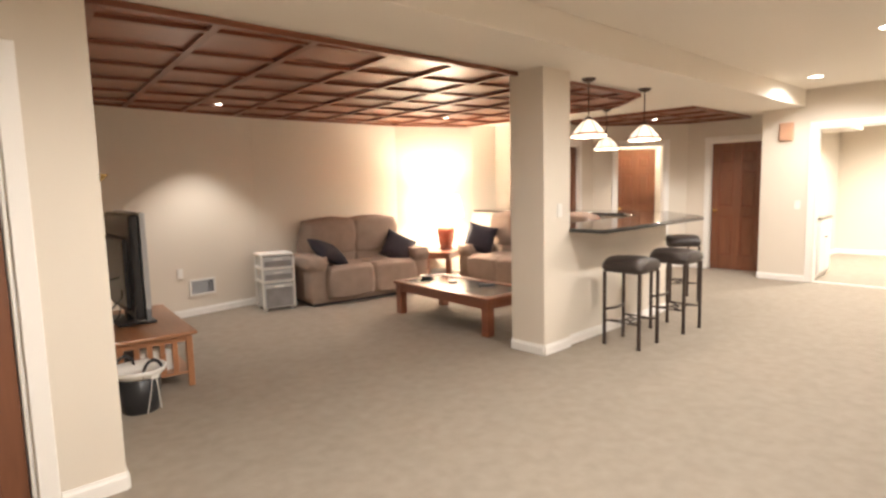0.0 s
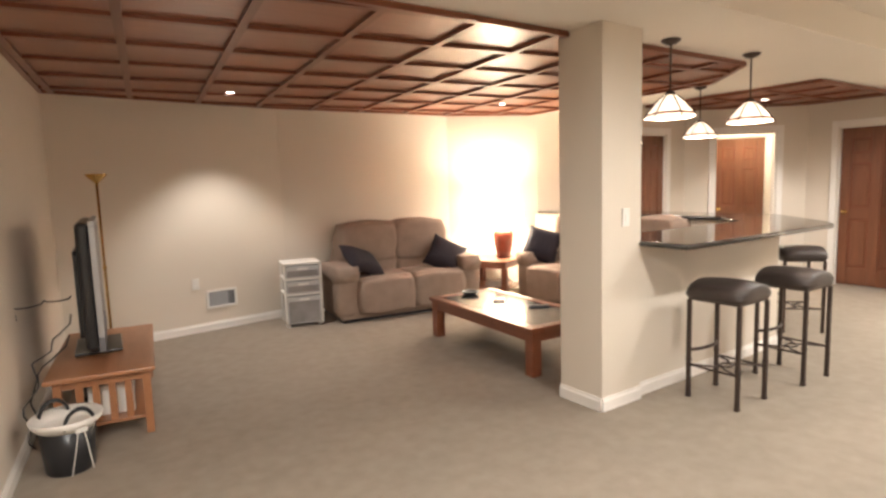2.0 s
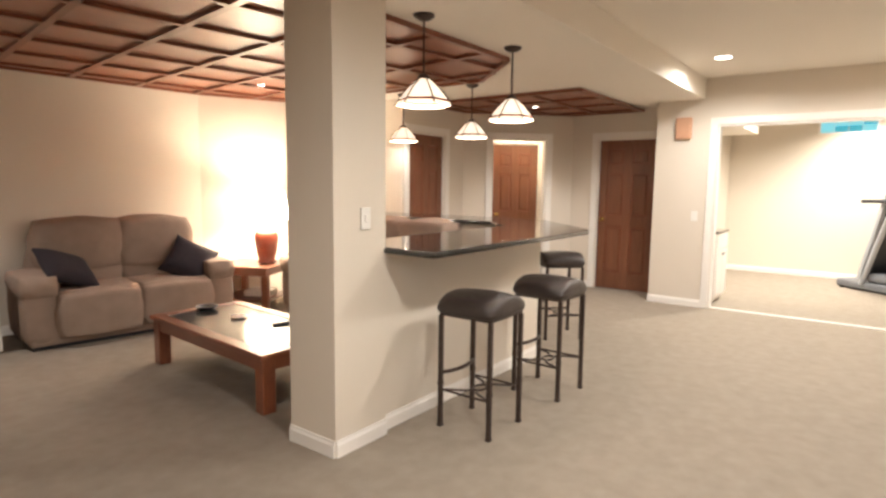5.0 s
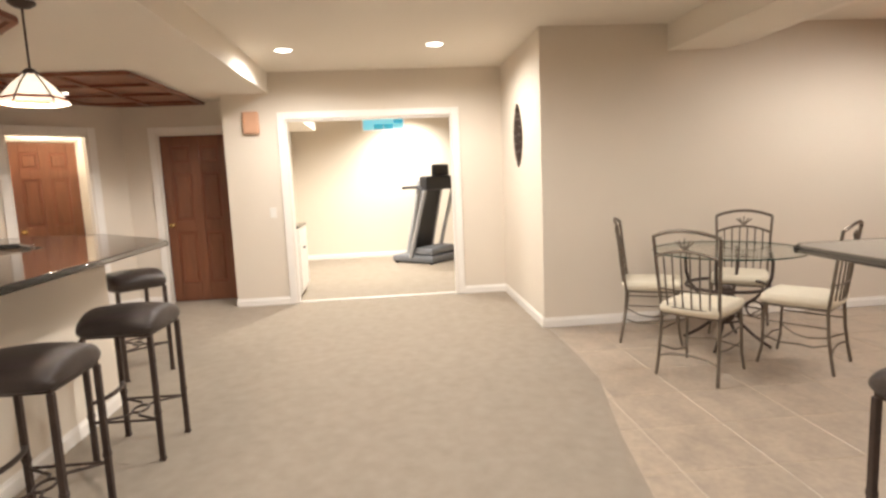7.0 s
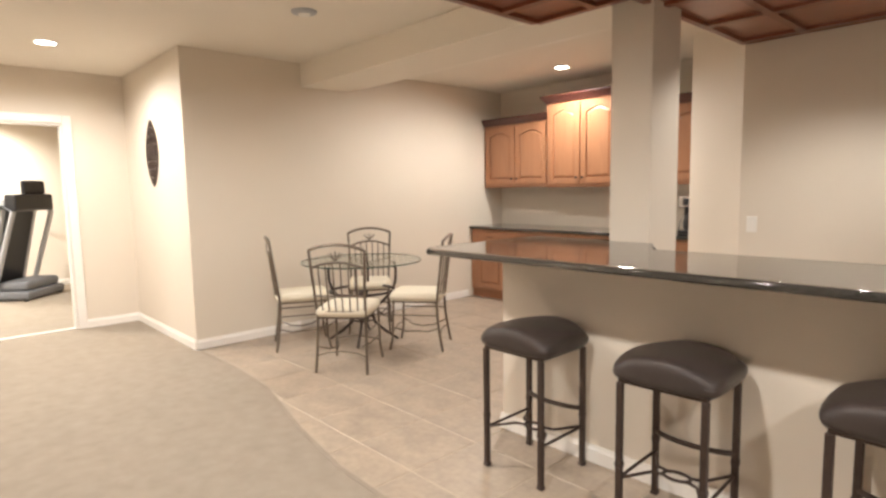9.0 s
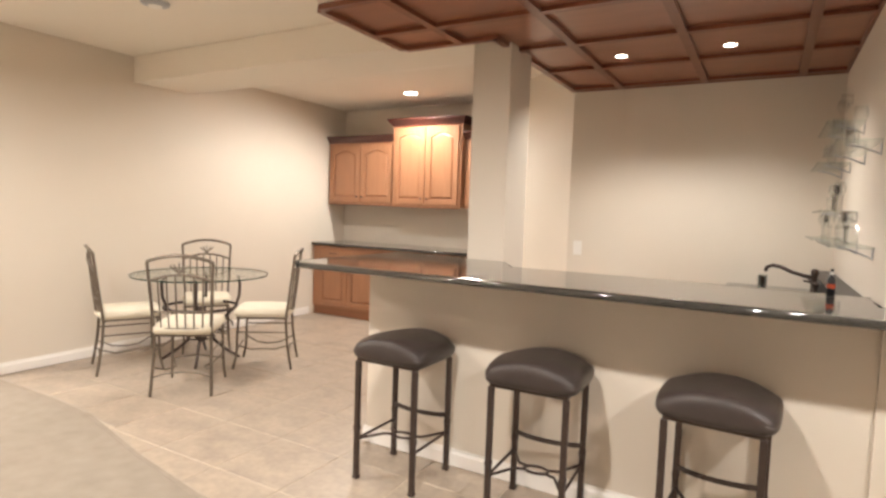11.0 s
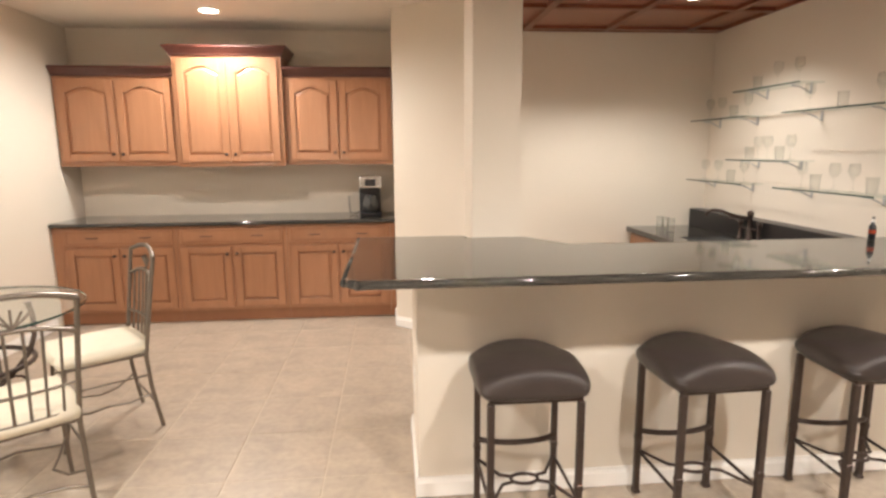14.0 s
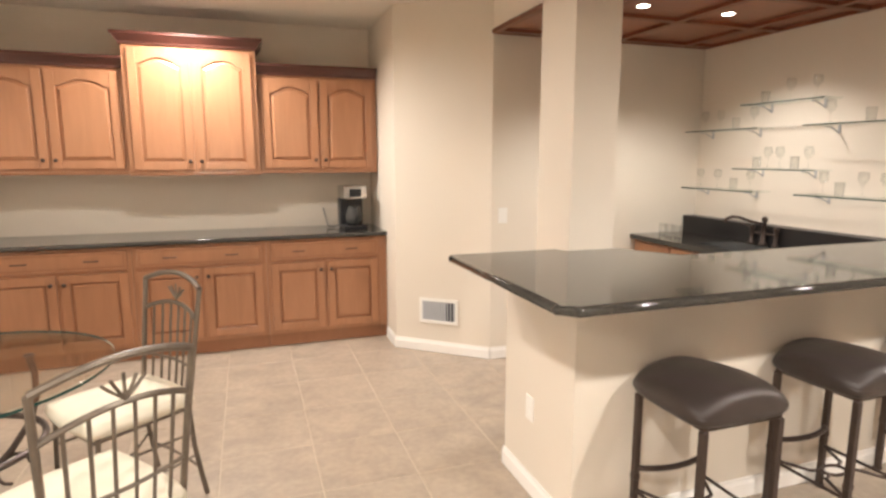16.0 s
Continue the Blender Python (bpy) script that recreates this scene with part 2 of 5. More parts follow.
def join(bm, b2):
    me = bpy.data.meshes.new("join")
    b2.to_mesh(me)
    b2.free()
    bm.from_mesh(me)
    bpy.data.meshes.remove(me)
    return bm


def prism(pts, z0, z1, bev=0.0, bm=None, seg=2):
    """An upright prism over a plan outline."""
    bm = bm or bmesh.new()
    b2 = bmesh.new()
    lo = [b2.verts.new((x, y, z0)) for x, y in pts]
    f = b2.faces.new(lo)
    g = bmesh.ops.extrude_face_region(b2, geom=[f])
    for v in g["geom"]:
        if isinstance(v, bmesh.types.BMVert):
            v.co.z = z1
    if bev:
        bmesh.ops.bevel(b2, geom=b2.edges[:], offset=bev, segments=seg, affect="EDGES", profile=0.5)
    return join(bm, b2)


def tube(pts, r, bm=None, n=8, closed=False, flat=1.0):
    """A bar of round section swept along points."""
    bm = bm or bmesh.new()
    pts = [Vector(p) for p in pts]
    rings, side = [], None
    for i, p in enumerate(pts):
        a = pts[i - 1] if i or closed else p
        b = pts[(i + 1) % len(pts)] if i < len(pts) - 1 or closed else p
        d = (b - a).normalized()
        if side is None or abs(side.dot(d)) > 0.98:
            side = d.cross(Vector((0, 0, 1)))
            if side.length < 0.05:
                side = d.cross(Vector((1, 0, 0)))
        side = (side - d * side.dot(d)).normalized()
        up = side.cross(d)
        rr = r[i] if isinstance(r, (list, tuple)) else r
        rings.append([bm.verts.new(p + side * math.cos(2 * math.pi * k / n) * rr + up * math.sin(2 * math.pi * k / n) * rr * flat) for k in range(n)])
    m = len(rings)
    for i in range(m if closed else m - 1):
        q, w = rings[i], rings[(i + 1) % m]
        for k in range(n):
            bm.faces.new((q[k], q[(k + 1) % n], w[(k + 1) % n], w[k]))
    if not closed:
        bm.faces.new(rings[0])
        bm.faces.new(rings[-1])
    return bm


def lathe(prof, bm=None, n=24, x=0, y=0, cap=True):
    """A turned form from (radius, height) pairs."""
    bm = bm or bmesh.new()
    rings = [[bm.verts.new((x + r * math.cos(2 * math.pi * k / n), y + r * math.sin(2 * math.pi * k / n), z)) for k in range(n)] for r, z in prof]
    for q, w in zip(rings, rings[1:]):
        for k in range(n):
            bm.faces.new((q[k], q[(k + 1) % n], w[(k + 1) % n], w[k]))
    if cap:
        bm.faces.new(rings[0])
        bm.faces.new(rings[-1])
    return bm


def arc(c, r, a0, a1, n=10, axis="z", r2=None):
    out = []
    for i in range(n + 1):
        a = radians(a0 + (a1 - a0) * i / n)
        u, v = r * math.cos(a), (r2 or r) * math.sin(a)
        out.append((c[0] + u, c[1] + v, c[2]) if axis == "z" else (c[0] + u, c[1], c[2] + v) if axis == "y" else (c[0], c[1] + u, c[2] + v))
    return out


def puff(x0, y0, z0, x1, y1, z1, bulge=0.25, n=8, bm=None, seed=0, lump=0.0):
    """A stuffed cushion: a box whose faces swell and whose edges are round."""
    bm = bm or bmesh.new()
    b2 = bmesh.new()
    bmesh.ops.create_cube(b2, size=2)
    bmesh.ops.subdivide_edges(b2, edges=b2.edges[:], cuts=n, use_grid_fill=True)
    c = Vector(((x0 + x1) / 2, (y0 + y1) / 2, (z0 + z1) / 2))
    h = Vector(((x1 - x0) / 2, (y1 - y0) / 2, (z1 - z0) / 2))
    for v in b2.verts:
        p = v.co.copy()
        k = 1 - bulge
        q = Vector([math.copysign(abs(a) ** 1.0, a) for a in p])
        s = q.normalized() * max(abs(q.x), abs(q.y), abs(q.z)) * 1.18
        r = q * k + s * bulge
        if lump:
            r *= 1 + lump * noise.noise(p * 1.7 + Vector((seed, seed * 2, 0)))
        v.co = c + Vector((r.x * h.x, r.y * h.y, r.z * h.z))
    return join(bm, b2)


def walls(name, a, b, z0, z1, t, material=None, openings=(), label=""):
    """A wall from plan point a to b, its body lying on the left of that way by t; openings: (from, to, bottom, top) along it."""
    a, b = Vector(a), Vector(b)
    d = (b - a).normalized()
    n = Vector((-d.y, d.x)) * t
    L = (b - a).length
    bm = bmesh.new()

    def seg(s0, s1, u0, u1):
        if s1 - s0 < 1e-4 or u1 - u0 < 1e-4:
            return
        p, q = a + d * s0, a + d * s1
        prism([p, q, q + n, p + n], u0, u1, bm=bm)
    s = 0.0
    for s0, s1, u0, u1 in sorted(openings):
        seg(s, s0, z0, z1)
        seg(s0, s1, z0, u0)
        seg(s0, s1, u1, z1)
        s = s1
    seg(s, L, z0, z1)
    ob = part(name, bm, material or M_WALL)
    return tagged(ob, label, kind="structure")


def skirt(name, a, b, side=1, h=0.09, t=0.014, skip=()):
    """A moulded baseboard along a wall face, standing out on its right."""
    a, b = Vector(a), Vector(b)
    d = (b - a).normalized()
    n = Vector((d.y, -d.x)) * side
    L = (b - a).length
    bm = bmesh.new()
    s = 0.0
    runs = []
    for s0, s1 in sorted(skip):
        runs.append((s, s0))
        s = s1
    runs.append((s, L))
    prof = [(0, 0), (t, 0), (t, h * 0.72), (t * 0.55, h * 0.86), (t * 0.45, h), (0, h)]
    for s0, s1 in runs:
        if s1 - s0 < 0.01:
            continue
        r = [[bm.verts.new((*(a + d * s + n * (o + 0.0015)), z + 0.001)) for o, z in prof] for s in (s0, s1)]
        for k in range(len(prof)):
            k2 = (k + 1) % len(prof)
            bm.faces.new((r[0][k], r[0][k2], r[1][k2], r[1][k]))
        bm.faces.new(r[0])
        bm.faces.new(r[1])
    return tagged(part(name, bm, M_TRIM), "white painted wooden baseboard", kind="structure")


# ---- the rooms ----
def room():
    T = 0.12
    runs = [  # name, from, to, openings, baseboard gaps
        ("wall_tv", (1.00, 3.19), (1.40, 6.86), (), ()),
        ("wall_north", (1.40, 6.86), (3.60, 7.14), (), ()),
        ("wall_sofa", (3.60, 7.14), (5.87, 7.04), (), ()),
        ("wall_lamp_corner", (5.87, 7.04), (7.05, 6.55), (), ()),
        ("wall_bar_end", (7.05, 6.55), (7.50, 6.45), (), ()),
        ("wall_bar_side", (7.50, 6.45), (7.50, 5.42), (), ()),
        ("wall_closet", (7.50, 5.42), (8.79, 5.42), ((0.13, 0.86, 0.0, 2.05),), ((0.05, 0.94),)),
        ("wall_vestibule", (8.79, 5.42), (9.90, 4.32), ((0.40, 1.18, 0.0, 2.05),), ((0.32, 1.26),)),
        ("wall_east_door", (9.90, 4.32), (9.90, 3.03), ((0.38, 1.20, 0.0, 2.05),), ((0.30, 1.29),)),
        ("wall_return", (9.90, 3.03), (9.43, 3.03), (), ()),
        ("wall_exercise", (9.43, 3.03), (9.43, -0.15), ((0.69, 2.59, 0.0, 2.12),), ((0.61, 2.67),)),
        ("wall_jut", (9.43, -0.15), (7.68, -0.15), (), ()),
        ("wall_dining", (7.68, -0.15), (7.68, -4.27), (), ((3.45, 4.12),)),
        ("wall_cabinets", (7.68, -4.27), (4.71, -4.27), (), ((0.0, 2.97),)),
        ("wall_nook_side", (4.71, -4.27), (4.71, -3.36), (), ((0.0, 0.62),)),
        ("wall_grille", (4.71, -3.36), (4.11, -2.85), (), ()),
        ("wall_bar_back", (4.11, -2.85), (2.25, -2.85), (), ((1.2, 1.86),)),
        ("wall_shelves", (2.25, -2.85), (2.25, -0.80), (), ((0.0, 1.75),)),
        ("wall_south", (2.25, -0.80), (-1.60, -0.80), (), ()),
        ("wall_west", (-1.60, -0.80), (-1.60, 3.19), (), ()),
        ("wall_near_door", (-1.60, 3.19), (1.00, 3.19), ((1.405, 2.235, 0.0, 2.05),), ((1.315, 2.325),)),
    ]
    for name, a, b, op, gaps in runs:
        if name in ("wall_closet", "wall_dining", "wall_exercise", "wall_south"):
            op = ((0.0, T, 0.0, CEIL),) + op
        walls(name, a, b, 0.0, CEIL, T, openings=op, label="cream painted drywall")
        skirt("baseboard", a, b, skip=gaps)
    # exercise room beyond the wide opening
    for name, a, b, op in (("wall_exercise_north", (9.55, 2.895), (13.20, 2.895), ()),
                           ("wall_exercise_far", (13.20, 2.895), (13.20, -1.60), ((1.245, 2.025, 2.27, 2.53),)),
                           ("wall_exercise_south", (13.20, -1.60), (9.55, -1.60), ()),
                           ("wall_exercise_west", (9.55, -1.60), (9.55, -0.27), ())):
        walls(name, a, b, 0.0, CEIL, T, openings=op, label="cream painted drywall")
        skirt("baseboard", a, b)
    # vestibule behind the diagonal opening
    d, n = Vector((0.7103, -0.7039)), Vector((0.7039, 0.7103))
    o = Vector((8.79, 5.42))
    p = [o + d * s + n * w for s, w in ((0.34, 0.12), (0.34, 0.90), (1.50, 0.90), (1.50, 0.12))]
    for a, b, op in ((p[0], p[1], ()), (p[1], p[2], ((0.27, 1.03, 0, 2.05),)), (p[2], p[3], ())):
        walls("wall_vestibule_inner", a, b, 0.0, CEIL, 0.08, openings=op, label="white painted drywall", material=M_TRIM)
    # floors and ceilings
    tagged(part("ground", box(-2.2, -4.9, -0.25, 13.8, 8.0, -0.03), M_GROUT), "concrete floor slab", kind="structure")
    tagged(part("floor_grout", box(1.5, -4.27, -0.029, 7.68, 0.3, -0.0065), M_GROUT), "pale grout bed under the tiles", kind="structure")
    tagged(part("ceiling", box(-1.8, -4.45, CEIL, 13.4, 7.6, CEIL + 0.12), M_CEIL), "pale painted drywall ceiling", kind="structure")
    low = [(0.60, 2.50), (9.43, 2.50), (9.43, 3.03), (9.90, 3.03), (9.90, 4.32), (8.79, 5.42), (7.50, 5.42), (7.50, 6.45), (7.05, 6.55), (5.87, 7.04), (3.60, 7.14), (1.40, 6.86), (1.00, 3.19), (0.60, 3.19)]
    tagged(part("ceiling_soffit", prism(low, LOW, CEIL - 0.002), M_CEIL), "pale painted dropped soffit ceiling", kind="structure")
    tagged(part("ceiling_soffit", prism([(-1.55, 2.50), (0.60, 2.50), (0.60, 3.185), (-1.55, 3.185)], LOW, CEIL - 0.002), M_CEIL), "pale painted dropped soffit ceiling", kind="structure")
    lowb = [(1.6, -0.45), (4.75, -0.45), (4.75, -1.27), (4.11, -1.27), (4.11, -2.85), (2.25, -2.85), (2.25, -0.80), (1.6, -0.80)]
    tagged(part("ceiling_soffit", prism(lowb, LOW, CEIL - 0.002), M_CEIL), "pale painted dropped ceiling over the wet bar", kind="structure")


def panel_ceiling(name, outline, origin, turn, step=0.61):
    """Timber panels between crossing battens under a dropped ceiling, cut to an outline."""
    z = LOW - 0.002
    bm = prism(outline, z - 0.012, z)
    bmesh.ops.recalc_face_normals(bm, faces=bm.faces)
    tagged(part(name, bm, M_PANEL), "red-brown mahogany ceiling panels", kind="structure")
    bm = bmesh.new()
    u, v = Vector((math.cos(turn), math.sin(turn))), Vector((-math.sin(turn), math.cos(turn)))
    w, h = 0.025, 0.024
    n = len(outline)
    pts = [Vector(p) for p in outline]

    def clip(p, d):
        hits = []
        for i in range(n):
            a, b = pts[i], pts[(i + 1) % n]
            e = b - a
            den = d.x * e.y - d.y * e.x
            if abs(den) < 1e-9:
                continue
            t = ((a.x - p.x) * e.y - (a.y - p.y) * e.x) / den
            s = ((a.x - p.x) * d.y - (a.y - p.y) * d.x) / den
            if 0 <= s <= 1:
                hits.append(t)
        hits.sort()
        return [(p + d * a, p + d * b) for a, b in zip(hits[::2], hits[1::2]) if b - a > 0.08]
    for k, (d, e) in enumerate(((u, v), (v, u))):
        for i in range(-20, 21):
            for a, b in clip(Vector(origin) + e * (i * step), d):
                q = Vector((-d.y, d.x)) * w
                dz = 0.001 * k
                prism([a - q, b - q, b + q, a + q], z - 0.012 - h - dz, z - 0.011, bm=bm)
    for i in range(n):  # border moulding
        a, b = pts[i], pts[(i + 1) % n]
        d = (b - a).normalized()
        q = Vector((-d.y, d.x)) * 0.035
        prism([a - q * 0.15, b - q * 0.15, b + q, a + q], z - 0.014 - h, z - 0.010, bm=bm)
    tagged(part(name + "_battens", bm, M_BATTEN), "dark mahogany ceiling battens", kind="structure")


WOOD_A = [(1.03, 3.30), (6.28, 3.25), (6.93, 3.92), (6.95, 6.59), (5.87, 7.03), (3.60, 7.13), (1.40, 6.85)]
WOOD_C = [(7.90, 3.36), (9.89, 3.36), (9.89, 4.32), (8.79, 5.41), (7.90, 5.41)]
WOOD_B = [(1.65, -0.47), (4.73, -0.47), (4.73, -1.25), (4.09, -1.25), (4.09, -2.84), (2.26, -2.84), (2.26, -0.79), (1.65, -0.79)]


def casing(name, a, b, top, side=1, w=0.085, t=0.02, wall=0.12, lining=True):
    """White door casing round an opening that runs from plan point a to b; the room is on its right."""
    a, b = Vector(a), Vector(b)
    d = (b - a).normalized()
    n = Vector((d.y, -d.x)) * side
    L = (b - a).length
    bm = bmesh.new()

    def slab(s0, s1, z0, z1, o0, o1):
        p = [a + d * s + n * o for s, o in ((s0, o0), (s1, o0), (s1, o1), (s0, o1))]
        prism(p, z0, z1, bm=bm, bev=0.004, seg=1)
    slab(-w, -0.004, 0.002, top + w, 0.002, t)
    slab(L + 0.004, L + w, 0.002, top + w, 0.002, t)
    slab(-0.003, L + 0.003, top + 0.004, top + w, 0.002, t)
    if lining:
        slab(0.0005, 0.018, 0.002, top - 0.018, -wall, 0.001)
        slab(L - 0.018, L - 0.0005, 0.002, top - 0.018, -wall, 0.001)
        slab(0.0005, L - 0.0005, top - 0.0175, top - 0.0005, -wall, 0.001)
    return tagged(part(name, bm, M_TRIM), "white painted door casing", kind="structure")


def six_panel_door(name, a, b, inset, h=2.02, knob=True):
    """A six-panel door closed in an opening from a to b (room on the right of that way)."""
    a, b = Vector(a), Vector(b)
    d = (b - a).normalized()
    L = (b - a).length - 0.044
    n = Vector((d.y, -d.x))
    m = Matrix.Translation((*(a + d * 0.022 - n * inset), 0.012)) @ Matrix(((d.x, -n.x, 0, 0), (d.y, -n.y, 0, 0), (0, 0, 1, 0), (0, 0, 0, 1)))
    door = tagged(part(name, bmesh.new(), M_DOOR, m=m), "closed six-panel stained wooden door", kind="structure")
    st, t = 0.105, 0.035
    bm = bmesh.new()
    rails = [(0, 0.22), (0.86, 1.00), (1.58, 1.69), (h - 0.125, h)]
    cols = [(0, st), (L / 2 - st / 2, L / 2 + st / 2), (L - st, L)]
    for x0, x1 in cols:
        box(x0, 0.0, 0, x1, t, h, 0.003, bm, 1)
    for z0, z1 in rails:
        for (q0, x0), (x1, q1) in zip(cols, cols[1:]):
            box(x0 + 0.0005, 0.001, z0, x1 - 0.0005, t - 0.001, z1, 0.003, bm, 1)
    part("door_frame", bm, M_DOOR, door)
    for (q, z0), (z1, q2) in zip(rails, rails[1:]):
        for (q0, x0), (x1, q1) in zip(cols, cols[1:]):
            bm = box(x0, 0.0145, z0, x1, t - 0.010, z1)
            box(x0 + 0.03, 0.005, z0 + 0.03, x1 - 0.03, t - 0.005, z1 - 0.03, 0.009, bm, 1)
            part("panel", bm, M_DOOR, door)
            # darker sheet paints in the shade of the groove round the panel
            part("groove", box(x0 - 0.001, 0.0135, z0 - 0.001, x1 + 0.001, 0.0139, z1 + 0.001), M_BATTEN, door)
    if knob:
        bm = lathe([(0.026, 0), (0.026, 0.006), (0.010, 0.01), (0.010, 0.03), (0.024, 0.04), (0.027, 0.052), (0.018, 0.064), (0.002, 0.066)], n=16)
        part("door_knob", bm, M_BRASS, door, "round brass knob", True, Matrix.Translation((0.065, 0.0, 0.95)) @ pose(0, 0, 0, 90, 0, 0))
    return door


def between(a, b, s0, s1):
    a, b = Vector(a), Vector(b)
    d = (b - a).normalized()
    return a + d * s0, a + d * s1


room()
panel_ceiling("ceiling_panels_lounge", WOOD_A, (2.45, 4.63), radians(-7))
panel_ceiling("ceiling_panels_doors", WOOD_C, (8.50, 3.97), 0.0)
panel_ceiling("ceiling_panels_bar", WOOD_B, (3.12, -1.56), 0.0)
for k, (a, b, s0, s1) in enumerate((((7.50, 5.42), (8.79, 5.42), 0.13, 0.86), ((9.90, 4.32), (9.90, 3.03), 0.38, 1.20), ((-1.60, 3.19), (1.00, 3.19), 1.405, 2.235))):
    p, q = between(a, b, s0, s1)
    casing("trim", p, q, 2.05)
    six_panel_door("door_%d" % (k + 1), p, q, 0.03)
p, q = between((8.79, 5.42), (9.90, 4.32), 0.40, 1.18)
casing("trim", p, q, 2.05)
_n = Vector((0.7039, 0.7103))
_d = Vector((0.7103, -0.7039))
_p = Vector((8.79, 5.42)) + _d * 0.34 + _n * 0.90
casing("trim", _p + _d * 0.27, _p + _d * 1.03, 2.05, wall=0.08)
six_panel_door("door_4", _p + _d * 0.27, _p + _d * 1.03, 0.02)
p, q = between((9.43, 3.03), (9.43, -0.15), 0.69, 2.59)
casing("trim", p, q, 2.12)


# ---- floors ----
EDGE = [(7.68, -0.16), (6.9, -0.17), (6.3, -0.14), (5.5, 0.04), (4.9, 0.14), (4.3, 0.16), (3.4, 0.10), (2.6, 0.02), (1.9, -0.30), (1.6, -0.80)]


def carpets():
    out = [(-1.6, -0.80), (-1.6, 3.19), (1.00, 3.19), (1.40, 6.86), (3.60, 7.14), (5.87, 7.04), (7.05, 6.55), (7.5, 6.45), (7.5, 5.6), (10.0, 5.6), (10.0, 3.10), (9.49, 3.10), (9.49, -0.15)]
    me = prism(out + EDGE, -0.03, 0.0)
    tagged(part("floor_carpet", me, M_CARPET), "beige looped wall-to-wall carpet", kind="structure")
    tagged(part("door_sill", box(9.46, 0.45, 0.0005, 9.515, 2.33, 0.012, 0.003), M_TRIM), "white threshold strip across the wide opening", kind="structure")
    tagged(part("floor_carpet", box(9.492, -1.6, -0.03, 13.2, 3.0, 0.0), M_CARPET), "beige carpet of the exercise room", kind="structure")
    tagged(part("floor_carpet", prism([(10.01, 4.2), (11.2, 4.2), (11.2, 6.5), (8.7, 6.5), (8.7, 5.61), (10.01, 5.61)], -0.03, -0.001), M_CARPET), "beige carpet of the vestibule", kind="structure")
    bm = bmesh.new()
    for a, b in zip(EDGE, EDGE[1:]):
        d = (Vector(b) - Vector(a)).normalized()
        q = Vector((-d.y, d.x)) * 0.012
        prism([Vector(a) - q, Vector(b) - q, Vector(b) + q, Vector(a) + q], -0.02, 0.003, bm=bm)
    tagged(part("threshold", bm, M_CARPET), "folded carpet edge against the tiles", kind="structure")


carpets()


# ---- half walls, posts and worktops of the two bars ----
def bar_walls():
    def half(pts, z1=1.03):
        return tagged(part("wall_bar_front", prism(pts, 0.0, z1), M_WALL), "cream painted bar half wall", kind="structure")
    # lounge bar: from the post along the front, round the cut corner, back to the lamp corner
    half([(4.585, 3.04), (6.50, 3.04), (7.07, 3.62), (7.07, 6.46), (6.97, 6.52), (6.97, 3.66), (6.46, 3.16), (4.585, 3.16)])
    half([(1.60, -0.82), (4.64, -0.82), (4.64, -1.44), (4.52, -1.44), (4.52, -0.94), (2.37, -0.94), (2.37, -0.90), (1.60, -0.90)])
    for a, b in (((6.50, 3.04), (4.585, 3.04)), ((7.07, 3.62), (6.50, 3.04))):
        skirt("baseboard", b, a)
    skirt("baseboard", (6.97, 3.66), (6.97, 6.52), side=-1)
    skirt("baseboard", (1.60, -0.82), (4.655, -0.82), side=-1)
    skirt("baseboard", (4.64, -0.806), (4.64, -1.44), side=-1)
    for name, x0, y0, x1, y1 in (("post_lounge", 4.20, 3.005, 4.58, 3.36), ("post_bar", 4.07, -1.75, 4.32, -1.42)):
        z0 = 0.0 if x0 > 4.1 else 0.0
        tagged(part("pillar", box(x0, y0, z0, x1, y1, (LOW if name == "post_lounge" else CEIL) - 0.001), M_WALL), "square cream painted drywall post", kind="structure")
    for a, b in (((4.58, 3.005), (4.20, 3.005)), ((4.20, 3.005), (4.20, 3.36)), ((4.20, 3.36), (4.58, 3.36)), ((4.58, 3.36), (4.58, 3.005))):
        skirt("baseboard", b, a)


bar_walls()


def slab_top(name, label, pts, z=1.07, t=0.035):
    ob = tagged(part(name, prism(pts, z - t + 0.001, z - 0.001, 0.001, seg=1), M_GRANITE), label, "countertop")
    for p, q in zip(pts, pts[1:] + pts[:1]):
        d = (Vector(q) - Vector(p)).normalized() * 0.006
        n = Vector((d.y, -d.x)) * 0.35
        part("rounded_edge", tube([(p[0] + n.x, p[1] + n.y, z - t / 2), (q[0] + n.x, q[1] + n.y, z - t / 2)], t / 2, n=14), M_GRANITE, ob, "polished rounded edge", True)
    for p in pts:
        part("rounded_corner", lathe([(0.001, z - t), (t / 4, z - t * 0.96), (t * 0.43, z - t * 0.75), (t / 2, z - t / 2), (t * 0.43, z - t * 0.25), (t / 4, z - t * 0.04), (0.001, z)], n=14, x=p[0], y=p[1], cap=False), M_GRANITE, ob, "polished rounded edge", True)
    return ob


slab_top("bar_counter", "polished black granite top of the lounge bar", [(4.585, 2.67), (6.55, 2.67), (6.68, 2.74), (7.44, 3.46), (7.49, 3.58), (7.49, 6.28), (6.93, 6.40), (6.93, 3.80), (6.50, 3.38), (4.585, 3.38)])
slab_top("bar_counter", "polished black granite top of the wet bar", [(1.65, -0.46), (4.86, -0.46), (4.91, -0.51), (4.91, -1.48), (4.36, -1.48), (4.35, -1.40), (4.05, -1.40), (3.89, -1.14), (2.26, -1.14), (2.26, -0.795), (1.65, -0.795)])


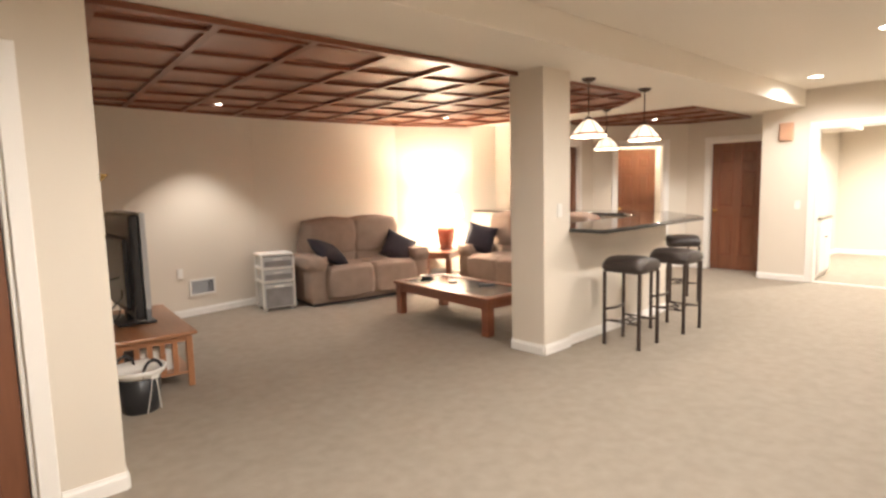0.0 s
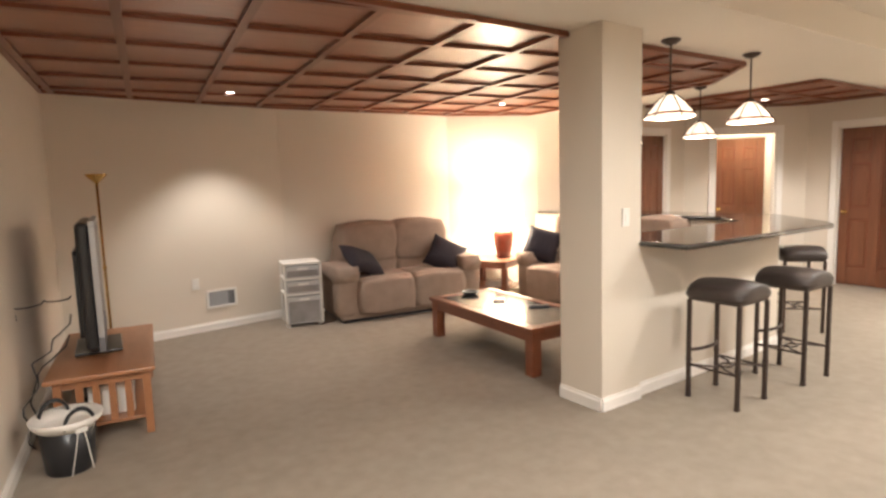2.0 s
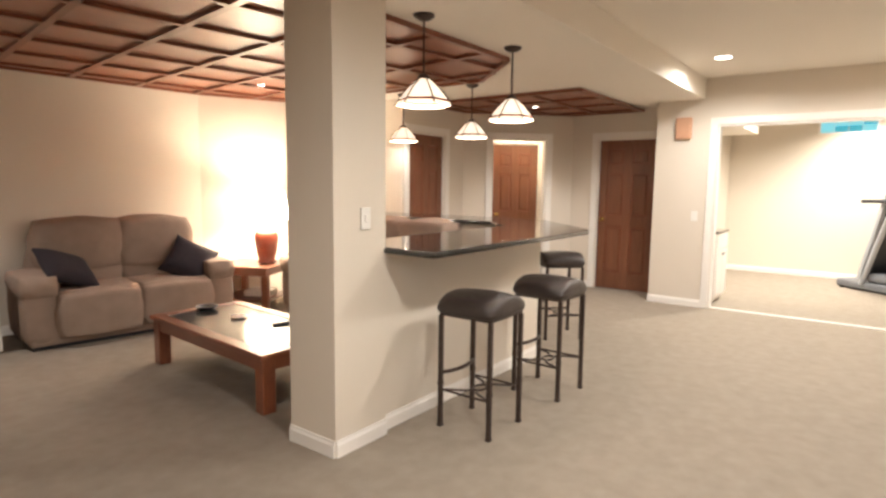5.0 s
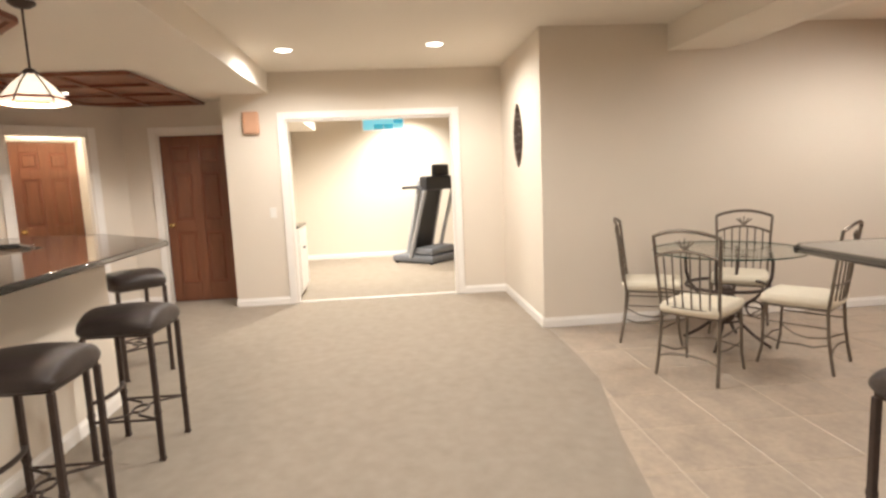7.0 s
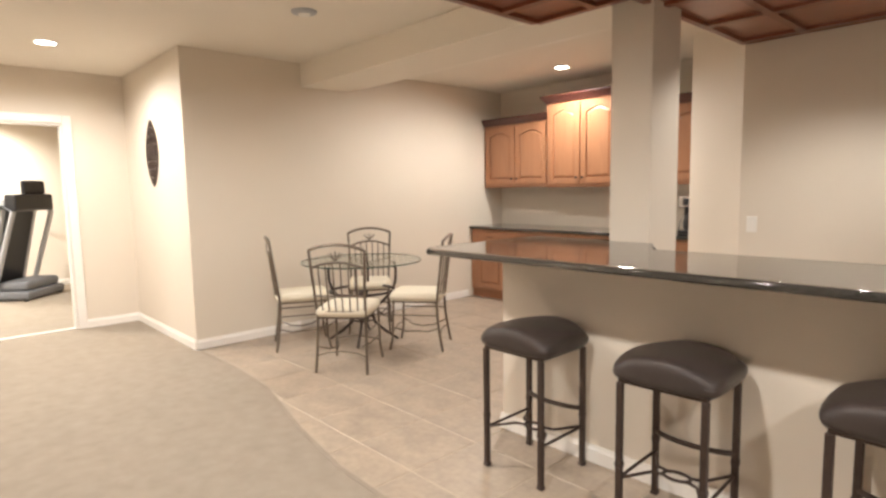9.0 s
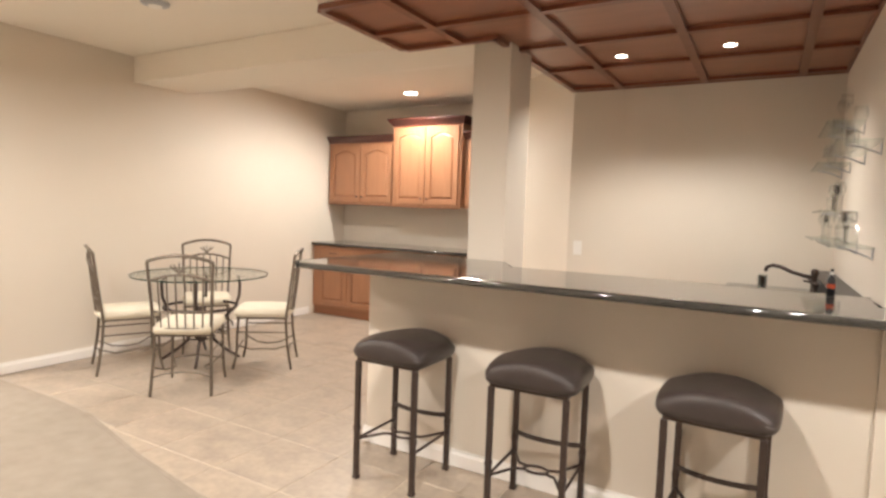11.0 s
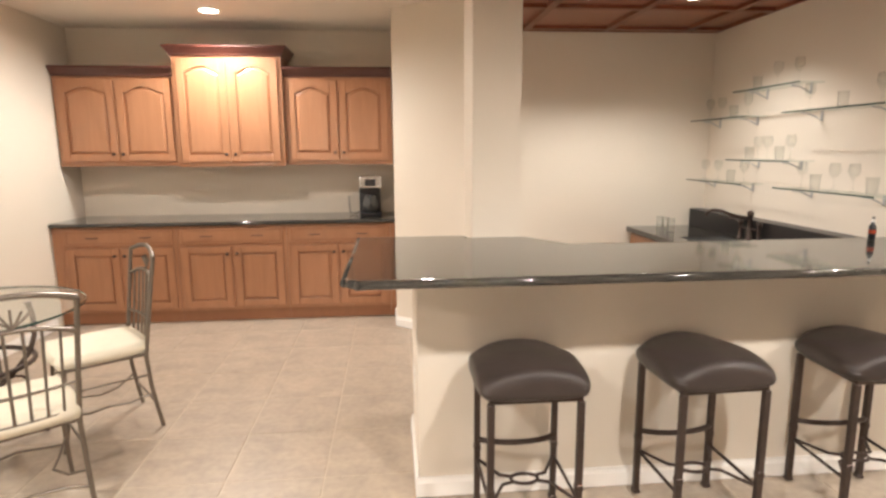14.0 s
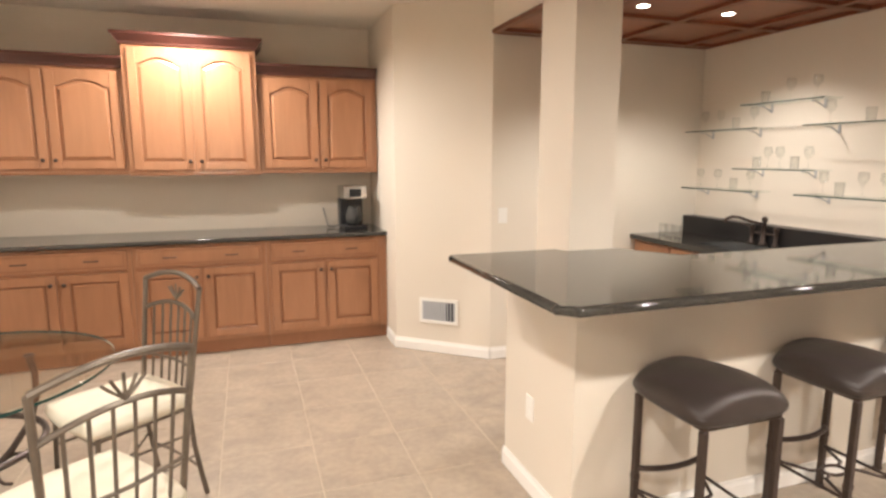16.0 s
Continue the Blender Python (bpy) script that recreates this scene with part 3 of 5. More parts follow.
def bar_stool(m, h=0.68):
    """Square backless stool: saddle leather pad on a metal frame with an oval between the stretchers."""
    st = holder("bar_stool", "dark metal bar stool with a brown leather pad", "bar stool", "bar stools", m)
    a = 0.168
    bm = bmesh.new()
    bmesh.ops.create_cube(bm, size=2)
    bmesh.ops.subdivide_edges(bm, edges=bm.edges[:], cuts=9, use_grid_fill=True)
    for v in bm.verts:
        p = v.co
        x, y, z = p
        r = 0.93 + 0.07 * (1 - abs(z) ** 3)
        k = 1 - 0.10 * (abs(x * y)) ** 4
        zz = h + 0.040 + z * 0.036
        if z > 0:
            zz += 0.038 * (1 - x * x) * z + 0.012 * (1 - y * y) * z - 0.012 * (x * x * y * y)
        v.co = (x * 0.215 * r * k, y * 0.200 * r * k, zz)
    part("seat", bm, M_LEATHER, st, "dark brown leather seat pad", True)
    part("seat_frame", box(-0.175, -0.175, h - 0.012, 0.175, 0.175, h + 0.008, 0.004), M_IRON, st)
    for sx in (-1, 1):
        for sy in (-1, 1):
            bm = bmesh.new()
            w = 0.0125
            prism([(sx * a - w, sy * a - w), (sx * a + w, sy * a - w), (sx * a + w, sy * a + w), (sx * a - w, sy * a + w)], 0.0, h - 0.011, 0.002, bm=bm, seg=1)
            box(sx * a - 0.016, sy * a - 0.016, 0.0005, sx * a + 0.016, sy * a + 0.016, 0.016, 0.003, bm, 1)
            box(sx * a - 0.015, sy * a - 0.015, 0.25, sx * a + 0.015, sy * a + 0.015, 0.275, 0.003, bm, 1)
            part("leg", bm, M_IRON, st)
    part("footrest", tube([(a * math.sin(radians(q)) / math.sin(radians(60)), a - 0.09 * (math.cos(radians(q)) - 0.5), h * 0.48) for q in range(-60, 61, 15)], 0.012, n=8), M_IRON, st)
    z = h * 0.33
    for sx in (-1, 1):
        part("stretcher", tube([(sx * a, -a, z), (sx * a, a, z)], 0.007, n=8), M_IRON, st)
        for sy in (-1, 1):
            part("stretcher", tube([(sx * a * 0.98, sy * a * 0.98, z), (sx * 0.095, sy * 0.035, z), (sx * 0.045, sy * 0.018, z)], 0.007, n=8), M_IRON, st)
    part("stretcher_ring", tube(arc((0, 0, z), 0.055, 0, 345, 22, "z", 0.036), 0.007, closed=True), M_IRON, st)
    return st


stool = bar_stool(pose(4.225, -0.58, 0, 0, 0, 180), 0.62)
for x, y, r in ((3.50, -0.59, 182), (2.77, -0.60, 177)):
    copy_thing(stool, pose(x, y, 0, 0, 0, r))
stool = bar_stool(pose(5.025, 2.655, 0))
for x, y, r in ((5.81, 2.605, -2), (7.20, 3.20, 45)):
    copy_thing(stool, pose(x, y, 0, 0, 0, r))


# ---- cabinets of the nook ----
def cab_door(x0, x1, z0, z1, yf, parent, arch=False, knob=1, label="", name="door", y_sign=1):
    """Raised-panel door on a face at y = yf, which looks along +y. knob: 1 right side, -1 left side."""
    d = part(name, bmesh.new(), M_MAPLE, parent, label)
    w, t = 0.062, 0.020
    bm = bmesh.new()
    box(x0, yf, z0, x0 + w, yf + t, z1, 0.003, bm, 1)
    box(x1 - w, yf, z0, x1, yf + t, z1, 0.003, bm, 1)
    box(x0 + w - 0.001, yf, z0, x1 - w + 0.001, yf + t - 0.0006, z0 + w, 0.003, bm, 1)
    if arch:
        n = 10
        top = [(x0 + w - 0.001, z1), (x1 - w + 0.001, z1)]
        low = []
        for i in range(n + 1):
            s = i / n
            x = x1 - w + 0.001 - s * (x1 - x0 - 2 * w + 0.002)
            low.append((x, z1 - w - 0.055 + 0.055 * math.sin(math.pi * min(1, max(0, (s - 0.06) / 0.88)))))
        b2 = bmesh.new()
        f = b2.faces.new([b2.verts.new((x, yf, z)) for x, z in top + low])
        for v in bmesh.ops.extrude_face_region(b2, geom=[f])["geom"]:
            if isinstance(v, bmesh.types.BMVert):
                v.co.y = yf + t - 0.0006
        join(bm, b2)
    else:
        box(x0 + w - 0.001, yf, z1 - w, x1 - w + 0.001, yf + t - 0.0006, z1, 0.003, bm, 1)
    part("door_rail", bm, M_MAPLE, d)
    part("groove", box(x0 + w * 0.7, yf + 0.001, z0 + w * 0.7, x1 - w * 0.7, yf + 0.006, z1 - w * 0.7), M_MAPLED, d)
    g = 0.012
    bm = bmesh.new()
    X0, X1, Z0, Z1 = x0 + w + g, x1 - w - g, z0 + w + g, z1 - w - g
    if arch:
        b2 = bmesh.new()
        pts = [(X0, Z0), (X1, Z0)]
        for i in range(11):
            s = i / 10
            pts.append((X1 - s * (X1 - X0), Z1 - 0.055 + 0.055 * math.sin(math.pi * s)))
        f = b2.faces.new([b2.verts.new((x, yf + 0.006, z)) for x, z in pts])
        r = bmesh.ops.extrude_face_region(b2, geom=[f])
        for v in r["geom"]:
            if isinstance(v, bmesh.types.BMVert):
                v.co.y = yf + 0.0165
                v.co.x += (-1 if v.co.x > (X0 + X1) / 2 else 1) * 0.018
                v.co.z += (-1 if v.co.z > (Z0 + Z1) / 2 else 1) * 0.018
        join(bm, b2)
    else:
        box(X0, yf + 0.004, Z0, X1, yf + 0.017, Z1, 0.010, bm, 1)
    part("panel", bm, M_MAPLE, d)
    kx = x1 - 0.03 if knob > 0 else x0 + 0.03
    kz = z0 + 0.065 if arch else z1 - 0.065
    part("knob", lathe([(0.006, 0), (0.006, 0.012), (0.014, 0.018), (0.015, 0.026), (0.002, 0.029)], n=12), M_IRON, d, "small dark bronze knob", True, Matrix.Translation((kx, yf + t, kz)) @ pose(0, 0, 0, -90, 0, 0))
    return d


def drawer(x0, x1, z0, z1, yf, parent, pulls):
    d = part("drawer", box(x0, yf, z0, x1, yf + 0.020, z1, 0.006), M_MAPLE, parent)
    part("groove", box(x0 + 0.018, yf + 0.0195, z0 + 0.018, x1 - 0.018, yf + 0.0207, z1 - 0.018), M_MAPLED, d)
    part("panel", box(x0 + 0.024, yf + 0.019, z0 + 0.024, x1 - 0.024, yf + 0.0235, z1 - 0.024, 0.003, seg=1), M_MAPLE, d)
    for px in pulls:
        zc = (z0 + z1) / 2
        part("handle", tube([(px - 0.045, yf + 0.022, zc), (px - 0.043, yf + 0.042, zc), (px, yf + 0.047, zc), (px + 0.043, yf + 0.042, zc), (px + 0.045, yf + 0.022, zc)], 0.005, n=6), M_IRON, d, "dark bronze bar pull")
    return d


CX = [4.76, 5.685, 6.635, 7.60]
YB, YF, YU = -4.265, -3.68, -3.94


def base_unit(x0, x1, filler=0):
    c = holder("base_cabinet", "maple base cabinet with a long drawer front over two raised-panel doors", "cabinet", "base cabinets")
    part("body", box(x0, YB, 0.105, x1, YF, 0.874), M_MAPLE, c)
    part("plinth", box(x0, YB, 0.001, x1, YF - 0.02, 0.1045), M_MAPLED, c, "red-brown wooden toe board")
    part("frame_edge", box(x0, YF - 0.001, 0.105, x0 + 0.02, YF + 0.004, 0.874), M_MAPLE, c)
    m = (x0 + x1) / 2
    drawer(x0 + 0.03, x1 - 0.03, 0.715, 0.855, YF, c, (x0 + (x1 - x0) * 0.27, x0 + (x1 - x0) * 0.73))
    cab_door(x0 + 0.03, m - 0.012, 0.135, 0.69, YF, c, knob=1)
    cab_door(m + 0.012, x1 - 0.03, 0.135, 0.69, YF, c, knob=-1)
    return c


def wall_unit(x0, x1, z0, z1, yf, label):
    c = holder("wall_cabinet", label, "cabinet", "wall cabinets")
    part("body", box(x0, YB, z0, x1, yf, z1), M_MAPLE, c)
    part("bottom_rail", box(x0 - 0.0, yf - 0.02, z0 - 0.022, x1, yf + 0.006, z0 - 0.001, 0.003), M_MAPLE, c)
    m = (x0 + x1) / 2
    cab_door(x0 + 0.035, m - 0.010, z0 + 0.02, z1 - 0.03, yf, c, True, 1)
    cab_door(m + 0.010, x1 - 0.035, z0 + 0.02, z1 - 0.03, yf, c, True, -1)
    # crown moulding of stepped, sloping section
    prof = [(0.0, 0.0), (0.014, 0.0), (0.018, 0.018), (0.030, 0.034), (0.052, 0.062), (0.058, 0.066), (0.058, 0.085), (0.0, 0.085)]
    over = 0.058 if yf > YU + 0.02 else 0.0
    bm = bmesh.new()
    rings = []
    path = [(x0, YB + 0.0, -1), (x0, yf, 0), (x1, yf, 1), (x1, YB, 2)] if over else [(x0, yf, 3), (x1, yf, 3)]
    for x, y, k in path:
        rr = []
        for o, z in prof:
            dx = {-1: -o, 0: -o, 1: o, 2: o, 3: 0}[k]
            dy = {-1: 0, 0: o, 1: o, 2: 0, 3: o}[k]
            rr.append(bm.verts.new((x + dx, y + dy, z1 - 0.005 + z)))
        rings.append(rr)
    for p, q in zip(rings, rings[1:]):
        for i in range(len(prof)):
            j = (i + 1) % len(prof)
            bm.faces.new((p[i], p[j], q[j], q[i]))
    bm.faces.new(rings[0])
    bm.faces.new(rings[-1])
    part("crown_moulding", bm, M_CROWN, c, "dark cherry crown moulding")
    part("top_board", box(x0 + 0.001, YB, z1, x1 - 0.001, yf - 0.001, z1 + 0.02), M_CROWN, c)
    return c


for a, b in zip(CX, CX[1:]):
    base_unit(a + 0.001, b - 0.001)
for x0, x1 in ((4.712, 4.759), (7.601, 7.678)):
    f = holder("filler_strip", "narrow maple filler panel between cabinet and wall", "cabinet filler")
    part("panel", box(x0, YF - 0.02, 0.105, x1, YF, 0.874), M_MAPLE, f)
    part("plinth", box(x0, YF - 0.04, 0.001, x1, YF - 0.021, 0.1045), M_MAPLED, f)
wall_unit(4.72, 5.689, 1.42, 2.185, YU, "maple wall cabinet with two arched raised-panel doors")
wall_unit(5.692, 6.630, 1.41, 2.355, YU + 0.06, "taller middle maple wall cabinet standing proud of its neighbours")
wall_unit(6.633, 7.67, 1.42, 2.185, YU, "maple wall cabinet with two arched raised-panel doors")
wt = holder("worktop", "polished black granite worktop on the maple cabinets", "countertop")
part("slab", box(4.713, YB, 0.878, 7.677, YF + 0.034, 0.914, 0.001, seg=1), M_GRANITE, wt)
part("rounded_edge", tube([(4.713, YF + 0.028, 0.896), (7.677, YF + 0.028, 0.896)], 0.019, n=14), M_GRANITE, wt, "polished rounded front edge", True)


# ---- wet bar at the back wall ----
def wet_bar():
    c = holder("sink_cabinet", "maple sink cabinet along the wall behind the bar", "cabinet")
    part("body", box(2.37, -2.845, 0.105, 2.84, -1.16, 0.735), M_MAPLE, c)
    part("front_rail", box(2.815, -2.845, 0.7355, 2.84, -1.16, 0.874), M_MAPLE, c)
    part("side_panel", box(2.37, -1.182, 0.7355, 2.8145, -1.16, 0.874), M_MAPLE, c)
    part("plinth", box(2.37, -2.845, 0.001, 2.80, -1.16, 0.1045), M_MAPLED, c)
    for y0, y1 in ((-2.82, -2.42), (-2.40, -1.82), (-1.80, -1.20)):
        part("drawer", box(2.841, y0, 0.72, 2.861, y1, 0.86, 0.005), M_MAPLE, c)
        d = part("door", box(2.841, y0, 0.13, 2.861, y1, 0.70, 0.005), M_MAPLE, c)
        part("panel", box(2.860, y0 + 0.06, 0.19, 2.866, y1 - 0.06, 0.64, 0.003), M_MAPLE, d)
        part("handle", tube([(2.862, (y0 + y1) / 2 - 0.045, 0.79), (2.885, (y0 + y1) / 2 - 0.04, 0.79), (2.885, (y0 + y1) / 2 + 0.04, 0.79), (2.862, (y0 + y1) / 2 + 0.045, 0.79)], 0.005), M_IRON, c)
    top = holder("worktop", "polished black granite sink worktop with a raised splash", "countertop")
    sink = (2.44, -2.25, 2.76, -1.75)
    bm = bmesh.new()
    x0, y0, x1, y1 = 2.372, -2.847, 2.885, -1.142
    for a in ((x0, y0, x1, sink[1]), (x0, sink[3], x1, y1), (x0, sink[1], sink[0], sink[3]), (sink[2], sink[1], x1, sink[3])):
        box(a[0], a[1], 0.877, a[2], a[3], 0.915, bm=bm)
    part("slab", bm, M_GRANITE, top)
    part("splash", box(2.252, -2.847, 0.877, 2.371, -1.142, 1.05, 0.004), M_SPLASH, top)
    s = holder("sink", "brushed steel bar sink", "sink")
    bm = bmesh.new()
    w = 0.006
    a, b, c2, d = sink
    box(a, b, 0.74, c2, d, 0.746, bm=bm)
    for q in ((a, b, a + w, d), (c2 - w, b, c2, d), (a, b, c2, b + w), (a, d - w, c2, d)):
        box(q[0], q[1], 0.746, q[2], q[3], 0.913, bm=bm)
    part("basin", bm, M_STEEL, s)
    f = holder("faucet", "dark bronze bridge faucet with a long spout", "faucet", m=pose(2.40, -2.02, 0.9155))
    part("base", lathe([(0.03, 0), (0.03, 0.008), (0.018, 0.02), (0.014, 0.16), (0.02, 0.17), (0.02, 0.19), (0.008, 0.2)], n=16), M_IRON, f, smooth=True)
    part("spout", tube([(0, 0, 0.15), (0.05, 0, 0.155), (0.11, -0.02, 0.17), (0.17, -0.05, 0.195), (0.21, -0.08, 0.20), (0.24, -0.10, 0.185), (0.245, -0.105, 0.16)], 0.011), M_IRON, f, smooth=True)
    for sy in (-0.1, 0.1):
        h = part("tap", lathe([(0.022, 0), (0.022, 0.01), (0.012, 0.02), (0.012, 0.10), (0.02, 0.11), (0.02, 0.125), (0.004, 0.135)], n=14), M_IRON, f, smooth=True, m=pose(0, sy, 0))
        part("lever", tube([(0, 0, 0.118), (0.03, sy * 0.4, 0.135), (0.06, sy * 0.5, 0.14)], 0.006), M_IRON, h)
    part("bridge", tube([(0, -0.1, 0.08), (0, 0.1, 0.08)], 0.009), M_IRON, f)


wet_bar()


def glass_shelf(y0, y1, z):
    s = holder("glass_shelf", "clear glass shelf on two brackets with a green edge", "shelf", "glass shelves")
    ob = part("plate", box(2.262, y0, z, 2.42, y1, z + 0.009), M_GLASS, s)
    ob.visible_shadow = False
    part("front_edge", box(2.4203, y0, z + 0.0005, 2.4225, y1, z + 0.0085), M_EDGE, s, "dark green polished glass edge")
    for y in (y0 + 0.12, y1 - 0.12):
        bm = box(2.2515, y - 0.009, z - 0.050, 2.257, y + 0.009, z + 0.004, 0.002)
        tube([(2.256, y, z - 0.044), (2.29, y, z - 0.028), (2.33, y, z - 0.010), (2.38, y, z - 0.004)], 0.004, bm)
        part("bracket", bm, M_SILVER, s)
    return s


SHELVES = [(-2.29, -1.65, 1.885), (-2.82, -2.13, 1.72), (-1.78, -1.05, 1.72), (-2.32, -1.67, 1.435), (-2.83, -2.12, 1.275), (-1.80, -1.05, 1.275)]
for q in SHELVES:
    glass_shelf(*q)


def wine_glass(x, y, z, h=0.15, r=0.030):
    g = tagged(part("wine_glass", lathe([(r, 0), (r * 0.9, 0.004), (0.004, 0.01), (0.0035, h * 0.45), (r * 0.6, h * 0.52), (r, h * 0.72), (r * 0.8, h), (r * 0.77, h), (r * 0.95, h * 0.72), (0.002, h * 0.55)], n=14, cap=False), M_DRINK, smooth=True, m=pose(x, y, z)), "clear stemmed wine glass", "glass", "bar glasses")
    g.visible_shadow = False
    return g


def tumbler(x, y, z, h=0.085, r=0.030):
    g = tagged(part("tumbler", lathe([(r * 0.85, 0), (r, h), (r - 0.003, h), (r * 0.8, 0.008), (0.001, 0.008)], n=14), M_DRINK, smooth=True, m=pose(x, y, z)), "clear straight drinking glass", "glass", "bar glasses")
    g.visible_shadow = False
    return g


for k, (y0, y1, z) in enumerate(SHELVES):
    n = (3, 4, 3, 5, 4, 5)[k]
    for i in range(n):
        y = y0 + 0.12 + (y1 - y0 - 0.24) * i / (n - 1)
        (wine_glass if (i + k) % 3 else tumbler)(2.335, y + random.uniform(-0.015, 0.015), z + 0.0095)
for y in (-2.74, -2.66, -2.57):
    tumbler(2.66, y, 0.9155, 0.09)


def bottle(x, y, z, h=0.115, r=0.016):
    b = tagged(part("bottle", lathe([(r, 0), (r, h * 0.55), (r * 0.95, h * 0.6), (r * 0.4, h * 0.75), (r * 0.36, h * 0.97), (r * 0.42, h * 0.975), (r * 0.42, h), (0.001, h)], n=16), M_BLACK, smooth=True, m=pose(x, y, z)), "small dark glass bottle with a pale neck label", "bottle")
    part("label", lathe([(r + 0.0008, h * 0.28), (r + 0.0008, h * 0.45)], n=16, cap=False), M_AMBER, b, "dark red paper label")
    part("neck_label", lathe([(r * 0.5, h * 0.78), (r * 0.42, h * 0.9)], n=16, cap=False), M_WHITE, b, "pale neck label")
    return b


bottle(2.40, -1.06, 1.0705)


# ---- coffee maker ----
def coffee_maker():
    c = holder("coffee_maker", "black and steel drip coffee maker with a glass jug", "coffee maker", m=pose(4.94, -3.98, 0.9155, 0, 0, 4))
    part("base", box(-0.10, -0.10, 0, 0.10, 0.14, 0.035, 0.008), M_BLACK, c)
    part("tower", box(-0.10, -0.12, 0.0351, 0.10, -0.02, 0.26, 0.008), M_BLACK, c)
    part("brew_head", box(-0.10, -0.12, 0.2602, 0.10, 0.13, 0.37, 0.012), M_STEEL, c, "brushed steel brew head")
    part("control_panel", box(-0.05, 0.131, 0.28, 0.05, 0.136, 0.345, 0.002), M_BLACK, c)
    part("jug", lathe([(0.055, 0.036), (0.072, 0.06), (0.075, 0.12), (0.055, 0.18), (0.045, 0.20), (0.001, 0.20)], n=20, y=0.06), M_SCREEN, c, "dark glass jug", True)
    part("jug_handle", tube([(0, 0.10, 0.19), (0, 0.155, 0.18), (0, 0.165, 0.12), (0, 0.13, 0.08)], 0.009), M_BLACK, c)
    part("cord", tube([(0.10, -0.08, 0.03), (0.15, -0.06, 0.01), (0.19, -0.12, 0.015), (0.20, -0.20, 0.10), (0.20, -0.262, 0.16)], 0.004, n=6), M_BLACK, c)


coffee_maker()


# ---- dining set ----
def dining_chair(m):
    """Metal chair with a bowed slatted back; local +y is the way it faces, origin midway between the rear feet."""
    c = holder("dining_chair", "antique pewter metal chair with a slatted back and cream seat pad", "chair", "chairs round the glass table", m)
    W = 0.20

    def back(s, z):  # the back leans away and widens upwards
        return Vector((s * (W - 0.01 + 0.03 * max(0, (z - 0.45) / 0.55)), 0.0 - 0.13 * max(0, z - 0.42) + 0.05 * min(1, z / 0.42), z))
    for s in (-1, 1):
        part("leg", tube([(s * 0.205, 0, 0.0), (s * 0.20, 0.018, 0.10), (s * 0.195, 0.04, 0.25)] + [back(s, z) for z in (0.42, 0.55, 0.7, 0.85, 0.955)], 0.011, n=8), M_PEWTER, c)
        part("leg", tube([(s * 0.20, 0.47, 0), (s * 0.19, 0.445, 0.12), (s * 0.185, 0.44, 0.3), (s * 0.185, 0.43, 0.44)], 0.010, n=8), M_PEWTER, c)
        part("stretcher", tube([(s * 0.195, 0.035, 0.20), (s * 0.14, 0.14, 0.155), (s * 0.10, 0.24, 0.15), (s * 0.14, 0.34, 0.155), (s * 0.188, 0.44, 0.20)], 0.006, n=6), M_PEWTER, c)
        part("side_rail", tube([(s * 0.195, 0.045, 0.31), (s * 0.188, 0.44, 0.31)], 0.006, n=6), M_PEWTER, c)
    part("stretcher", tube([(-0.20, 0.02, 0.13), (-0.12, 0.03, 0.155), (0, 0.035, 0.165), (0.12, 0.03, 0.155), (0.20, 0.02, 0.13)], 0.007, n=6), M_PEWTER, c)
    part("stretcher", tube([(-0.19, 0.44, 0.16), (0, 0.44, 0.19), (0.19, 0.44, 0.16)], 0.006, n=6), M_PEWTER, c)
    bm = box(-0.19, 0.04, 0.418, 0.19, 0.45, 0.432, 0.004)
    part("seat_frame", bm, M_PEWTER, c)

    def rail(z, rise, r, name):
        n = 12
        pts = []
        for i in range(n + 1):
            s = -1 + 2 * i / n
            p = back(1, z)
            pts.append((p.x * s, p.y - 0.03 * (1 - s * s), z + rise * (1 - s * s)))
        part(name, tube(pts, r, n=8), M_PEWTER, c)
        return lambda s: (back(1, z).x * s, back(1, z).y - 0.03 * (1 - s * s), z + rise * (1 - s * s))
    rail(0.955, 0.045, 0.012, "top_rail")
    up = rail(0.815, 0.05, 0.010, "upper_rail")
    low = rail(0.60, 0.0, 0.007, "lower_rail")
    bot = rail(0.48, 0.0, 0.007, "bottom_rail")
    for i in range(6):
        s = -0.72 + i * 0.288
        part("slat", tube([bot(s), low(s), up(s)], 0.006, n=6), M_PEWTER, c)
    y = back(1, 0.9).y - 0.028
    for a0, sx in ((0, 1), (180, -1), (60, 0.6), (120, -0.6), (90, 0)):
        pts = [(0, y, 0.875), (0.035 * sx, y, 0.905 + 0.01 * (1 - abs(sx))), (0.06 * sx, y, 0.93 + 0.02 * (1 - abs(sx)))]
        part("ornament", tube(pts, 0.005, n=6), M_PEWTER, c)
    part("seat_pad", puff(-0.205, 0.015, 0.433, 0.205, 0.475, 0.505, 0.30, 7), M_CUSHION, c, "cream fabric seat pad", True)
    return c


def facing(x, y, fx, fy):
    a = math.degrees(math.atan2(fy, fx)) - 90
    return pose(x, y, 0, 0, 0, a)


chair = dining_chair(facing(6.17, -0.69, 0.62, -0.79))
for q in ((7.26, -0.70, -0.42, -0.90), (7.40, -1.86, -0.79, 0.61), (6.17, -1.80, 0.80, 0.60)):
    copy_thing(chair, facing(*q))


